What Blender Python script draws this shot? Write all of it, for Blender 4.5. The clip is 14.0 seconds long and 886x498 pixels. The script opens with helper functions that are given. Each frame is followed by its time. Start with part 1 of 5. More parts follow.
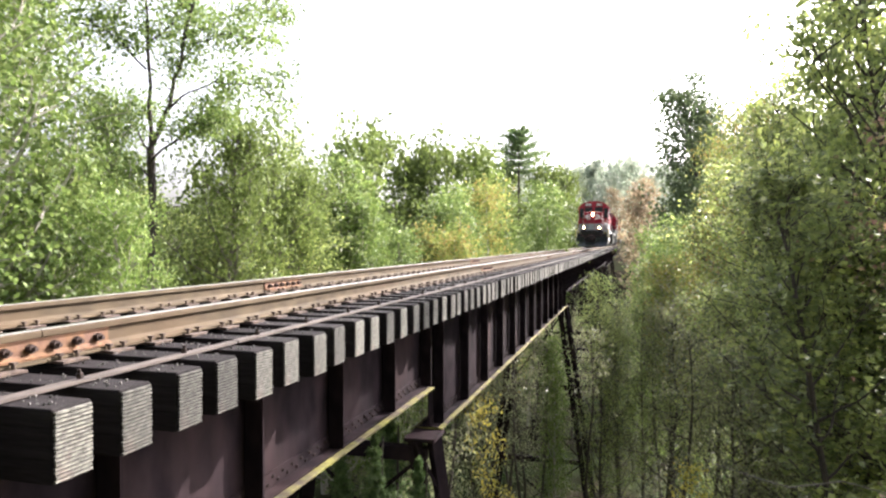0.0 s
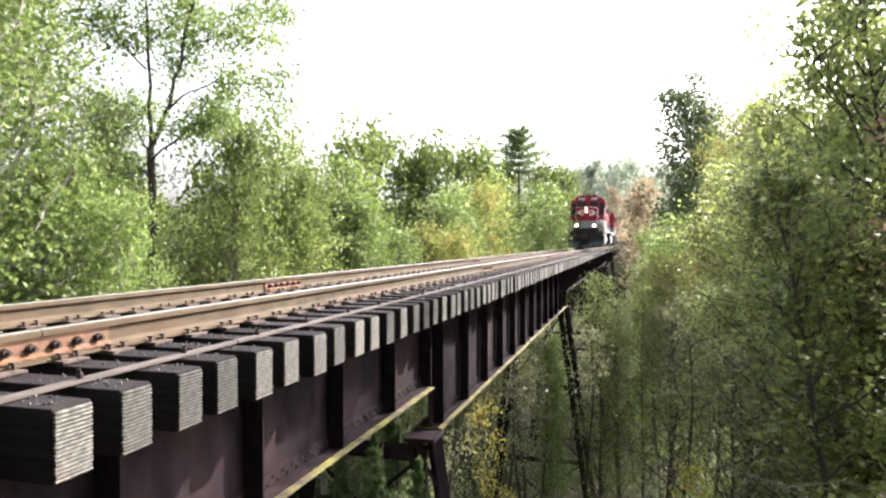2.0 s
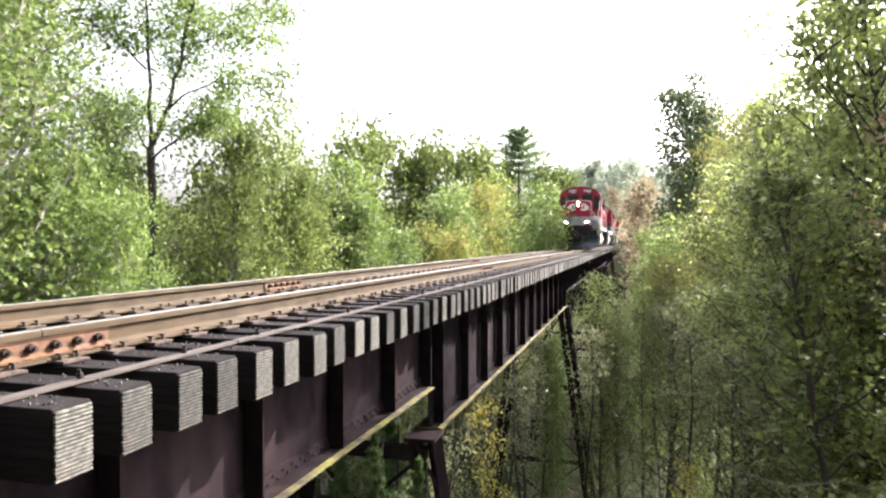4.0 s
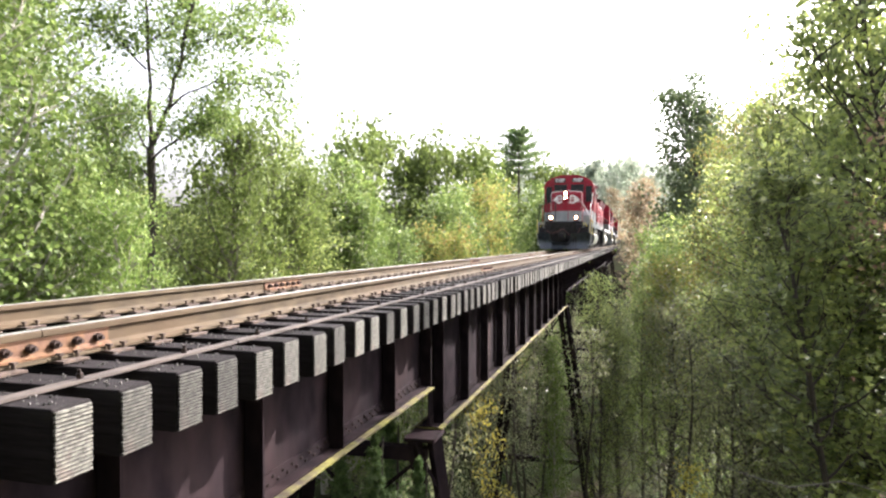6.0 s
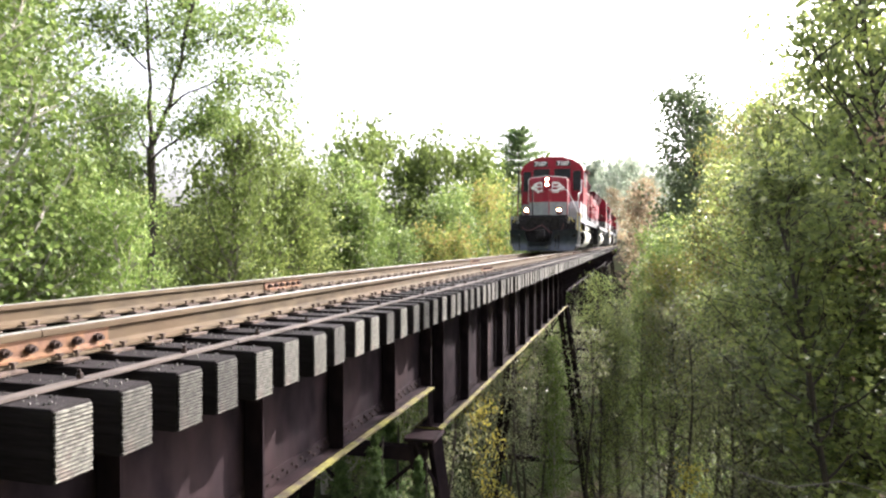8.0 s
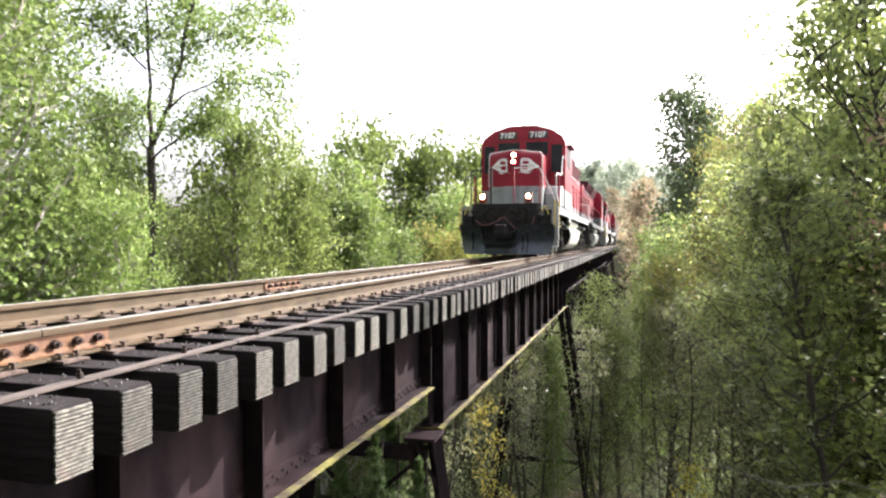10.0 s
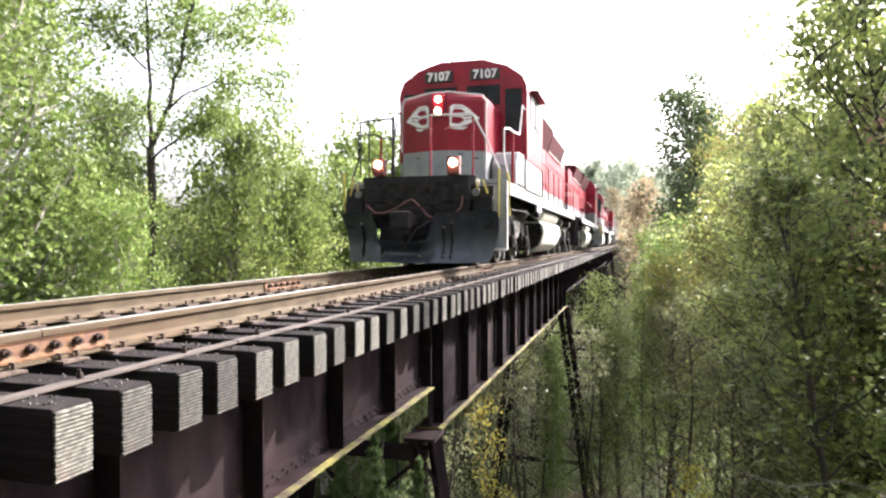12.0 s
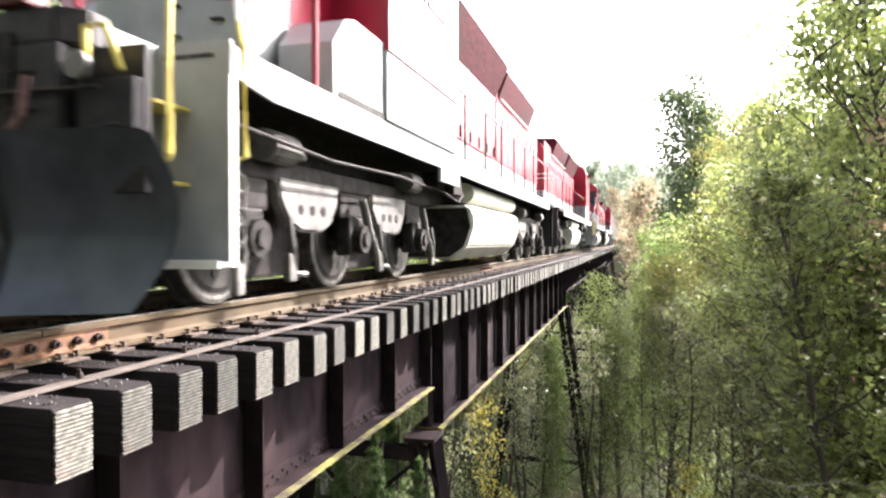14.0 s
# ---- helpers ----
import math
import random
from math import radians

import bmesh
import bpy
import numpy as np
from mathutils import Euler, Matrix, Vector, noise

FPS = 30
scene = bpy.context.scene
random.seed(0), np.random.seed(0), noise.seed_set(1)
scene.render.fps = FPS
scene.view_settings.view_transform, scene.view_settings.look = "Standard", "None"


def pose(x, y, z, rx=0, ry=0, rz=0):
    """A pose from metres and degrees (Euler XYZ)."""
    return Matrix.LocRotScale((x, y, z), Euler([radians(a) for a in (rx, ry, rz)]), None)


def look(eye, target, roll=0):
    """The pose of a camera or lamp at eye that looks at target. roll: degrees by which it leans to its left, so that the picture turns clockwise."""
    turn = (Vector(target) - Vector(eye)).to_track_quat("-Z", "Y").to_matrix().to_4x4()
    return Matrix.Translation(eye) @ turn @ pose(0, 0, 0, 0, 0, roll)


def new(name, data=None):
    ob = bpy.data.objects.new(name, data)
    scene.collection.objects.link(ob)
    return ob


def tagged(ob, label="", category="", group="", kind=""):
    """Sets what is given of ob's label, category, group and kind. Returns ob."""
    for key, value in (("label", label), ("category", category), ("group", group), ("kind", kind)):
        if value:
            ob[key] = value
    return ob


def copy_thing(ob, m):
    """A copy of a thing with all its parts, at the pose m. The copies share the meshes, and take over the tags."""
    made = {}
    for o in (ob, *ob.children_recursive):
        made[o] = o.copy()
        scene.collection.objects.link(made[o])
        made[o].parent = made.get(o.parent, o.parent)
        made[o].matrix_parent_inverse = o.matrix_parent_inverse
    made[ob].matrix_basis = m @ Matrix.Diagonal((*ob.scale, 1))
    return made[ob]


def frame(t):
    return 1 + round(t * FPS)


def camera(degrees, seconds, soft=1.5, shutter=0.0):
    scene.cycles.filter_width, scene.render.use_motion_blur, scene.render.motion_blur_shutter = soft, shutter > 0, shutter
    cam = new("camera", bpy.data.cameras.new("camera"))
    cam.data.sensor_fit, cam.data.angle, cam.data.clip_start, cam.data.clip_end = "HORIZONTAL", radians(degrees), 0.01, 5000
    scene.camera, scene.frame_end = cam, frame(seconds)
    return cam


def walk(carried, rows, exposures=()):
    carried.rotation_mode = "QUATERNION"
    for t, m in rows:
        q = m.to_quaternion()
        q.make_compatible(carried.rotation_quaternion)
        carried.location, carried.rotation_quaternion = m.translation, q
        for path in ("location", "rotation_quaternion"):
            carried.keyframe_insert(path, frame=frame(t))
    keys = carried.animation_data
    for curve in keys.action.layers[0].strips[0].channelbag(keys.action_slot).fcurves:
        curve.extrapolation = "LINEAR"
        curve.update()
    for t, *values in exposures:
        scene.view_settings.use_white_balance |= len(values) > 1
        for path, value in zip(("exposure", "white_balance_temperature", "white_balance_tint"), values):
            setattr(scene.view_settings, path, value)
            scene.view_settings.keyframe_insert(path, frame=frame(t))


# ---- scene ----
# ---- camera ----
cam = camera(66.87, 14.0, soft=2.3, shutter=0.4)
EYE = (3.968, 0.0, 0.4885)
stand = pose(*EYE, 90 - 0.562, 0, 15.763)
walk(cam, [(0.0, stand), (14.0, stand)], exposures=[(0.0, 2.14, 6250, 16), (11.0, 2.16, 6250, 16), (12.0, 2.28, 6250, 16), (12.5, 2.38, 6250, 16), (13.0, 2.5, 6250, 16), (14.0, 2.68, 6250, 16)])

# ---- daylight: hazy bright sky, sun ahead on the open side of the bridge ----
SUN_ELEVATION, SUN_AZIMUTH = 33.5, 35.0   # azimuth clockwise from +y
world = bpy.data.worlds.new("hazy_sky")
scene.world = world
world.use_nodes = True
wn = world.node_tree
sky = wn.nodes.new("ShaderNodeTexSky")
sky.sky_type = "NISHITA"
sky.sun_disc = False
sky.sun_elevation = radians(SUN_ELEVATION)
sky.sun_rotation = radians(SUN_AZIMUTH)
sky.air_density, sky.dust_density, sky.ozone_density = 1.0, 7.0, 0.5
haze = wn.nodes.new("ShaderNodeHueSaturation")   # thin high haze takes most of the blue
haze.inputs["Saturation"].default_value = 0.3
wn.links.new(sky.outputs["Color"], haze.inputs["Color"])
wn.links.new(haze.outputs["Color"], wn.nodes["Background"].inputs["Color"])
wn.nodes["Background"].inputs["Strength"].default_value = 0.15
sun = new("sun", bpy.data.lights.new("sun", "SUN"))
sun.data.energy, sun.data.angle, sun.data.color = 3.9, radians(0.6), (1.0, 0.93, 0.82)
az, el = radians(SUN_AZIMUTH), radians(SUN_ELEVATION)
SUN_DIR = Vector((math.sin(az) * math.cos(el), math.cos(az) * math.cos(el), math.sin(el)))
sun.matrix_world = look(SUN_DIR * 300, (0, 0, 0))


# ---- materials ----
def surface(name, low, high, scale=8.0, rough=0.7, metal=0.0, bump=0.15, stain=None, stain_scale=1.2, stain_cover=0.5,
            stretch=(1, 1, 1), per_object=0.0, per_island=0.0, spec=0.5, coat=0.0):
    """A procedural surface: two colours mixed by fine grain, a stain at a larger scale, and relief."""
    m = bpy.data.materials.new(name)
    m.use_nodes = True
    t = m.node_tree
    n, k = t.nodes, t.links
    b = n["Principled BSDF"]
    b.inputs["Roughness"].default_value, b.inputs["Metallic"].default_value = rough, metal
    b.inputs["Specular IOR Level"].default_value = spec
    b.inputs["Coat Weight"].default_value, b.inputs["Coat Roughness"].default_value = coat, 0.24
    co = n.new("ShaderNodeTexCoord")
    mp = n.new("ShaderNodeMapping")
    mp.inputs["Scale"].default_value = stretch
    k.new(co.outputs["Object"], mp.inputs["Vector"])
    fine = n.new("ShaderNodeTexNoise")
    fine.inputs["Scale"].default_value, fine.inputs["Detail"].default_value = scale, 6
    k.new(mp.outputs["Vector"], fine.inputs["Vector"])
    ramp = n.new("ShaderNodeValToRGB")
    ramp.color_ramp.elements[0].position, ramp.color_ramp.elements[1].position = 0.32, 0.68
    ramp.color_ramp.elements[0].color, ramp.color_ramp.elements[1].color = (*low, 1), (*high, 1)
    k.new(fine.outputs["Fac"], ramp.inputs["Fac"])
    colour = ramp.outputs["Color"]
    if stain:
        large = n.new("ShaderNodeTexNoise")
        large.inputs["Scale"].default_value, large.inputs["Detail"].default_value = stain_scale, 5
        k.new(mp.outputs["Vector"], large.inputs["Vector"])
        cut = n.new("ShaderNodeMapRange")
        cut.inputs["From Min"].default_value, cut.inputs["From Max"].default_value = 1 - stain_cover - 0.12, 1 - stain_cover + 0.12
        k.new(large.outputs["Fac"], cut.inputs["Value"])
        mix = n.new("ShaderNodeMix")
        mix.data_type = "RGBA"
        k.new(cut.outputs["Result"], mix.inputs["Factor"])
        k.new(colour, mix.inputs["A"])
        mix.inputs["B"].default_value = (*stain, 1)
        colour = mix.outputs["Result"]
    for amount, node, out in ((per_object, "ShaderNodeObjectInfo", "Random"), (per_island, "ShaderNodeNewGeometry", "Random Per Island")):
        if amount:
            info = n.new(node)
            span = n.new("ShaderNodeMapRange")
            span.inputs["To Min"].default_value, span.inputs["To Max"].default_value = 1 - amount, 1 + amount
            k.new(info.outputs[out], span.inputs["Value"])
            hue = n.new("ShaderNodeHueSaturation")
            k.new(span.outputs["Result"], hue.inputs["Value"])
            k.new(colour, hue.inputs["Color"])
            colour = hue.outputs["Color"]
    k.new(colour, b.inputs["Base Color"])
    if bump:
        rel = n.new("ShaderNodeBump")
        rel.inputs["Strength"].default_value, rel.inputs["Distance"].default_value = bump, 0.02
        k.new(fine.outputs["Fac"], rel.inputs["Height"])
        k.new(rel.outputs["Normal"], b.inputs["Normal"])
    return m


def foliage(name, colours, thin=0.4, rough=0.6, spec=0.2):
    """Leaves: each one takes its colour by chance, and lets some light through."""
    m = bpy.data.materials.new(name)
    m.use_nodes = True
    t = m.node_tree
    n, k = t.nodes, t.links
    b = n["Principled BSDF"]
    b.inputs["Roughness"].default_value = rough
    b.inputs["Specular IOR Level"].default_value = spec
    geo = n.new("ShaderNodeNewGeometry")
    ramp = n.new("ShaderNodeValToRGB")
    e = ramp.color_ramp.elements
    e[0].color, e[1].color = (*colours[0], 1), (*colours[-1], 1)
    for i, c in enumerate(colours[1:-1]):
        e.new((i + 1) / (len(colours) - 1)).color = (*c, 1)
    k.new(geo.outputs["Random Per Island"], ramp.inputs["Fac"])
    info = n.new("ShaderNodeObjectInfo")
    span = n.new("ShaderNodeMapRange")
    span.inputs["To Min"].default_value, span.inputs["To Max"].default_value = 0.8, 1.2
    k.new(info.outputs["Random"], span.inputs["Value"])
    hue = n.new("ShaderNodeHueSaturation")
    k.new(span.outputs["Result"], hue.inputs["Value"])
    k.new(ramp.outputs["Color"], hue.inputs["Color"])
    k.new(hue.outputs["Color"], b.inputs["Base Color"])
    lit = n.new("ShaderNodeBsdfTranslucent")
    k.new(hue.outputs["Color"], lit.inputs["Color"])
    mix = n.new("ShaderNodeMixShader")
    mix.inputs["Fac"].default_value = thin
    k.new(b.outputs["BSDF"], mix.inputs[1])
    k.new(lit.outputs["BSDF"], mix.inputs[2])
    k.new(mix.outputs["Shader"], n["Material Output"].inputs["Surface"])
    return m


def glow(name, colour, strength):
    m = bpy.data.materials.new(name)
    m.use_nodes = True
    b = m.node_tree.nodes["Principled BSDF"]
    b.inputs["Base Color"].default_value = (*colour, 1)
    b.inputs["Emission Color"].default_value = (*colour, 1)
    b.inputs["Emission Strength"].default_value = strength
    return m


TIMBER = surface("weathered_creosoted_timber", (0.008, 0.0065, 0.007), (0.016, 0.013, 0.0135), 22, 0.8, bump=0.25, stain=(0.027, 0.024, 0.024),
                 stain_scale=3, stain_cover=0.35, stretch=(0.25, 3, 3), per_object=0.3, spec=0.12)
TIMBER_END = surface("weathered_tie_end", (0.036, 0.034, 0.03), (0.115, 0.112, 0.095), 30, 0.85, bump=0.1, stain=(0.1, 0.075, 0.065),
                     stain_scale=5, stain_cover=0.3, per_object=0.5)
GIRDER = surface("rusty_dark_girder_steel", (0.008, 0.0055, 0.0075), (0.02, 0.0135, 0.017), 6, 0.8, 0.0, 0.2, spec=0.08, stain=(0.042, 0.027, 0.028),
                 stain_scale=1.3, stain_cover=0.38, stretch=(1, 1, 0.5))
LICHEN = surface("lichen_covered_flange", (0.105, 0.096, 0.02), (0.25, 0.23, 0.055), 14, 0.9, bump=0.5, stain=(0.06, 0.042, 0.034),
                 stain_scale=2.5, stain_cover=0.5)
RIVET = surface("rust_black_rivet", (0.012, 0.009, 0.009), (0.04, 0.026, 0.022), 20, 0.7, 0.0, spec=0.2)
RAIL_SIDE = surface("rusty_rail_web", (0.05, 0.037, 0.023), (0.095, 0.072, 0.045), 12, 0.8, 0.1, 0.2, stain=(0.07, 0.045, 0.026), stain_scale=1.5,
                    stain_cover=0.4, stretch=(1, 0.3, 1), spec=0.2)
RAIL_TOP = surface("polished_rail_head", (0.5, 0.48, 0.45), (0.62, 0.6, 0.58), 20, 0.28, 0.9, 0.03, stretch=(4, 0.2, 1))
PLATE = surface("brown_tie_plate", (0.03, 0.02, 0.016), (0.09, 0.06, 0.045), 18, 0.85, 0.1, 0.4)
RUST = surface("orange_rust", (0.08, 0.038, 0.018), (0.16, 0.08, 0.035), 18, 0.85, 0.1, 0.4, stain=(0.1, 0.05, 0.035), stain_scale=6, stain_cover=0.4)
SPACER = surface("grey_steel_strap", (0.045, 0.036, 0.032), (0.1, 0.08, 0.07), 20, 0.75, 0.3, 0.3, stretch=(1, 0.2, 1))
BALLAST = surface("grey_ballast", (0.04, 0.038, 0.037), (0.13, 0.12, 0.115), 25, 0.95, bump=1.0)
GROUND = surface("leaf_litter_and_grass", (0.01, 0.008, 0.006), (0.035, 0.028, 0.018), 6, 1.0, bump=0.8, spec=0.02, stain=(0.025, 0.036, 0.014), stain_scale=0.25,
                 stain_cover=0.5)
BARK = surface("grey_brown_bark", (0.04, 0.035, 0.03), (0.17, 0.15, 0.125), 14, 0.95, bump=0.8, stretch=(3, 3, 0.5), stain=(0.11, 0.12, 0.09),
               stain_scale=1.5, stain_cover=0.35)
PALE_BARK = surface("pale_birch_bark", (0.22, 0.2, 0.17), (0.45, 0.43, 0.38), 10, 0.85, bump=0.4, stretch=(1, 1, 4), stain=(0.06, 0.05, 0.05),
                    stain_scale=2.5, stain_cover=0.35)
DARK_BARK = surface("dark_wet_bark", (0.02, 0.017, 0.015), (0.075, 0.06, 0.05), 14, 0.95, bump=0.8, stretch=(3, 3, 0.5))

RED = surface("red_locomotive_paint", (0.19, 0.002, 0.014), (0.25, 0.003, 0.02), 3, 0.4, 0.0, 0.02, stain=(0.16, 0.006, 0.016), stain_scale=0.7,
              stain_cover=0.35, spec=0.3, coat=0.2)
# darker and rougher than the red of the hood
DARK_RED = surface("dark_red_grille_paint", (0.045, 0.006, 0.011), (0.085, 0.011, 0.018), 14, 0.75, 0.0, 0.3, stain=(0.035, 0.012, 0.014), stain_scale=1.2, stain_cover=0.4, stretch=(1, 0.3, 1), spec=0.08)
DULL_RED = surface("dull_red_lamp_paint", (0.05, 0.008, 0.008), (0.1, 0.014, 0.014), 8, 0.6, 0.0, 0.05)
SILVER = surface("grey_locomotive_paint", (0.2, 0.21, 0.22), (0.28, 0.29, 0.29), 3, 0.45, 0.0, 0.03, stain=(0.2, 0.19, 0.18), stain_scale=1.1,
                 stain_cover=0.35)
WHITE = surface("white_locomotive_paint", (0.7, 0.68, 0.66), (0.8, 0.79, 0.77), 3, 0.4, 0.0, 0.02, stain=(0.55, 0.5, 0.47), stain_scale=0.8,
                stain_cover=0.3)
BLACK = surface("black_pilot_paint", (0.01, 0.009, 0.011), (0.024, 0.02, 0.023), 9, 0.5, 0.0, 0.06, stain=(0.024, 0.02, 0.02), stain_scale=2, spec=0.2,
                stain_cover=0.35)
# the sky's bluish reflection is put into these base colours
PLOW = surface("scuffed_sky_blued_plow", (0.028, 0.035, 0.05), (0.052, 0.062, 0.082), 7, 0.3, 0.2, 0.05, stain=(0.06, 0.065, 0.075), stain_scale=1.5,
               stain_cover=0.42, stretch=(1, 1, 0.5))
YELLOW = surface("yellow_safety_paint", (0.45, 0.36, 0.07), (0.6, 0.5, 0.12), 9, 0.5, 0.0, 0.05)
TRUCK = surface("dusty_silver_truck_casting", (0.07, 0.067, 0.064), (0.2, 0.19, 0.18), 6, 0.6, 0.2, 0.3, stain=(0.025, 0.022, 0.02), stain_scale=3,
                stain_cover=0.42)
UNDER = surface("grimy_underframe", (0.01, 0.009, 0.009), (0.032, 0.028, 0.027), 8, 0.7, 0.0, 0.3, spec=0.1)
TANK = surface("grey_fuel_tank_paint", (0.4, 0.4, 0.36), (0.52, 0.52, 0.48), 4, 0.55, 0.0, 0.05, stain=(0.33, 0.34, 0.22), stain_scale=2.2,
               stain_cover=0.38)
WHEEL = surface("worn_wheel_steel", (0.012, 0.011, 0.01), (0.04, 0.035, 0.032), 9, 0.55, 0.4, 0.2)
TREAD = surface("bright_wheel_rim", (0.1, 0.095, 0.09), (0.22, 0.21, 0.2), 15, 0.4, 0.9, 0.05)
HOSE = surface("faded_red_hose", (0.08, 0.034, 0.034), (0.14, 0.065, 0.06), 12, 0.7, 0.0, 0.1)
HOPPER = surface("pale_hopper_car_paint", (0.42, 0.4, 0.38), (0.55, 0.53, 0.5), 3, 0.6, 0.0, 0.05, stain=(0.3, 0.24, 0.2), stain_scale=0.8, stain_cover=0.4)
BOARD = surface("black_number_board", (0.012, 0.012, 0.012), (0.025, 0.025, 0.025), 8, 0.4, bump=0)
DIGIT = surface("white_number_paint", (0.75, 0.75, 0.72), (0.85, 0.85, 0.82), 10, 0.5, bump=0)
GLASS = surface("dark_cab_glass", (0.015, 0.018, 0.02), (0.03, 0.034, 0.036), 2, 0.4, bump=0, spec=0.12)
LAMP = glow("lit_headlight", (1.0, 0.66, 0.3), 45.0)
DITCH = glow("lit_ditch_light", (1.0, 0.62, 0.28), 45.0)

ASPEN = foliage("aspen_leaves", [(0.08, 0.125, 0.032), (0.13, 0.195, 0.048), (0.18, 0.25, 0.065), (0.24, 0.3, 0.1)], 0.45, 0.5, 0.3)
OAK = foliage("oak_leaves", [(0.08, 0.11, 0.03), (0.13, 0.175, 0.045), (0.18, 0.235, 0.06)], 0.46, 0.55, 0.2)
MAPLE = foliage("maple_leaves", [(0.12, 0.15, 0.06), (0.18, 0.23, 0.075), (0.27, 0.33, 0.1), (0.4, 0.45, 0.13)], 0.62, 0.42, 0.5)
DARK_LEAF = foliage("shaded_leaves", [(0.1, 0.105, 0.065), (0.155, 0.16, 0.09), (0.21, 0.225, 0.12), (0.3, 0.32, 0.16)], 0.5, 0.45, 0.4)
AUTUMN = foliage("turning_yellow_leaves", [(0.12, 0.16, 0.045), (0.18, 0.23, 0.06), (0.26, 0.29, 0.08), (0.33, 0.31, 0.09), (0.28, 0.19, 0.07)], 0.5)
RUSSET = foliage("russet_leaves", [(0.14, 0.12, 0.07), (0.2, 0.12, 0.09), (0.14, 0.16, 0.07), (0.3, 0.2, 0.12)], 0.5)
GOLD = foliage("yellow_leaves", [(0.4, 0.34, 0.06), (0.5, 0.43, 0.1), (0.3, 0.3, 0.07)], 0.45)
NEEDLE = foliage("spruce_needles", [(0.06, 0.1, 0.04), (0.1, 0.15, 0.055), (0.15, 0.21, 0.075)], 0.4)
# distance haze is put into these leaf colours, paler and greyer
HAZY = foliage("haze_paled_leaves", [(0.24, 0.29, 0.22), (0.29, 0.34, 0.26), (0.35, 0.37, 0.29)], 0.5)
# orange leaves greyed in the colour itself to give distance haze
RUST_LEAF = foliage("haze_muted_orange_leaves", [(0.21, 0.2, 0.13), (0.27, 0.21, 0.14), (0.33, 0.24, 0.15), (0.23, 0.25, 0.15)], 0.5)
DEEP = foliage("deep_green_leaves", [(0.06, 0.085, 0.04), (0.09, 0.125, 0.055), (0.13, 0.17, 0.075)], 0.35, 0.5, 0.25)


# ---- mesh helpers ----
def box(bm, x0, x1, y0, y1, z0, z1, soft=0.0):
    made = bmesh.ops.create_cube(bm, size=1.0, matrix=Matrix.Translation(((x0 + x1) / 2, (y0 + y1) / 2, (z0 + z1) / 2))
                                 @ Matrix.Diagonal((abs(x1 - x0), abs(y1 - y0), abs(z1 - z0), 1)))
    if soft:
        edges = {e for v in made["verts"] for e in v.link_edges}
        bmesh.ops.bevel(bm, geom=list(edges), offset=soft, segments=2, affect="EDGES", profile=0.6)
    return bm


def rod(bm, p, q, r, n=8, r2=None):
    p, q = Vector(p), Vector(q)
    d = q - p
    m = Matrix.Translation((p + q) / 2) @ d.to_track_quat("Z", "Y").to_matrix().to_4x4()
    bmesh.ops.create_cone(bm, cap_ends=True, segments=n, radius1=r, radius2=r if r2 is None else r2, depth=d.length, matrix=m)
    return bm


def bent(bm, points, r, n=6):
    """A round bar along a line of points."""
    rings = []
    points = [Vector(p) for p in points]
    for i, p in enumerate(points):
        d = (points[min(i + 1, len(points) - 1)] - points[max(i - 1, 0)]).normalized()
        q = d.to_track_quat("Z", "Y")
        rings.append([bm.verts.new(p + q @ Vector((r * math.cos(2 * math.pi * j / n), r * math.sin(2 * math.pi * j / n), 0))) for j in range(n)])
    for a, b in zip(rings, rings[1:]):
        for j in range(n):
            bm.faces.new((a[j], a[(j + 1) % n], b[(j + 1) % n], b[j]))
    bm.faces.new(rings[0][::-1])
    bm.faces.new(rings[-1])
    return bm


def prism(bm, outline, axis, c0, c1):
    """Pushes an outline (pairs of the two other axes, in order) along an axis."""
    def at(a, b, c):
        return {"x": (c, a, b), "y": (a, c, b), "z": (a, b, c)}[axis]
    lo = [bm.verts.new(at(a, b, c0)) for a, b in outline]
    hi = [bm.verts.new(at(a, b, c1)) for a, b in outline]
    n = len(outline)
    for i in range(n):
        bm.faces.new((lo[i], lo[(i + 1) % n], hi[(i + 1) % n], hi[i]))
    bm.faces.new(lo[::-1])
    bm.faces.new(hi)
    bmesh.ops.recalc_face_normals(bm, faces=bm.faces)
    return bm


def mesh_of(name, bm, *materials):
    me = bpy.data.meshes.new(name)
    bmesh.ops.recalc_face_normals(bm, faces=bm.faces)
    bm.to_mesh(me)
    bm.free()
    for m in materials:
        me.materials.append(m)
    return me


def part(name, bm, material, parent, label=""):
    ob = new(name, mesh_of(name, bm, material))
    ob.parent = parent
    return tagged(ob, label)


def share(name, me, parent, m, label=""):
    ob = new(name, me)
    ob.parent = parent
    ob.matrix_basis = m
    return tagged(ob, label)


def thing(name, label, category, m=None, group="", kind=""):
    ob = new(name)
    ob.empty_display_size = 0.2
    ob.matrix_basis = m or Matrix()
    return tagged(ob, label, category, group, kind)


# ---- ground ----
def ease(v):
    v = min(1.0, max(0.0, v))
    return v * v * (3 - 2 * v)


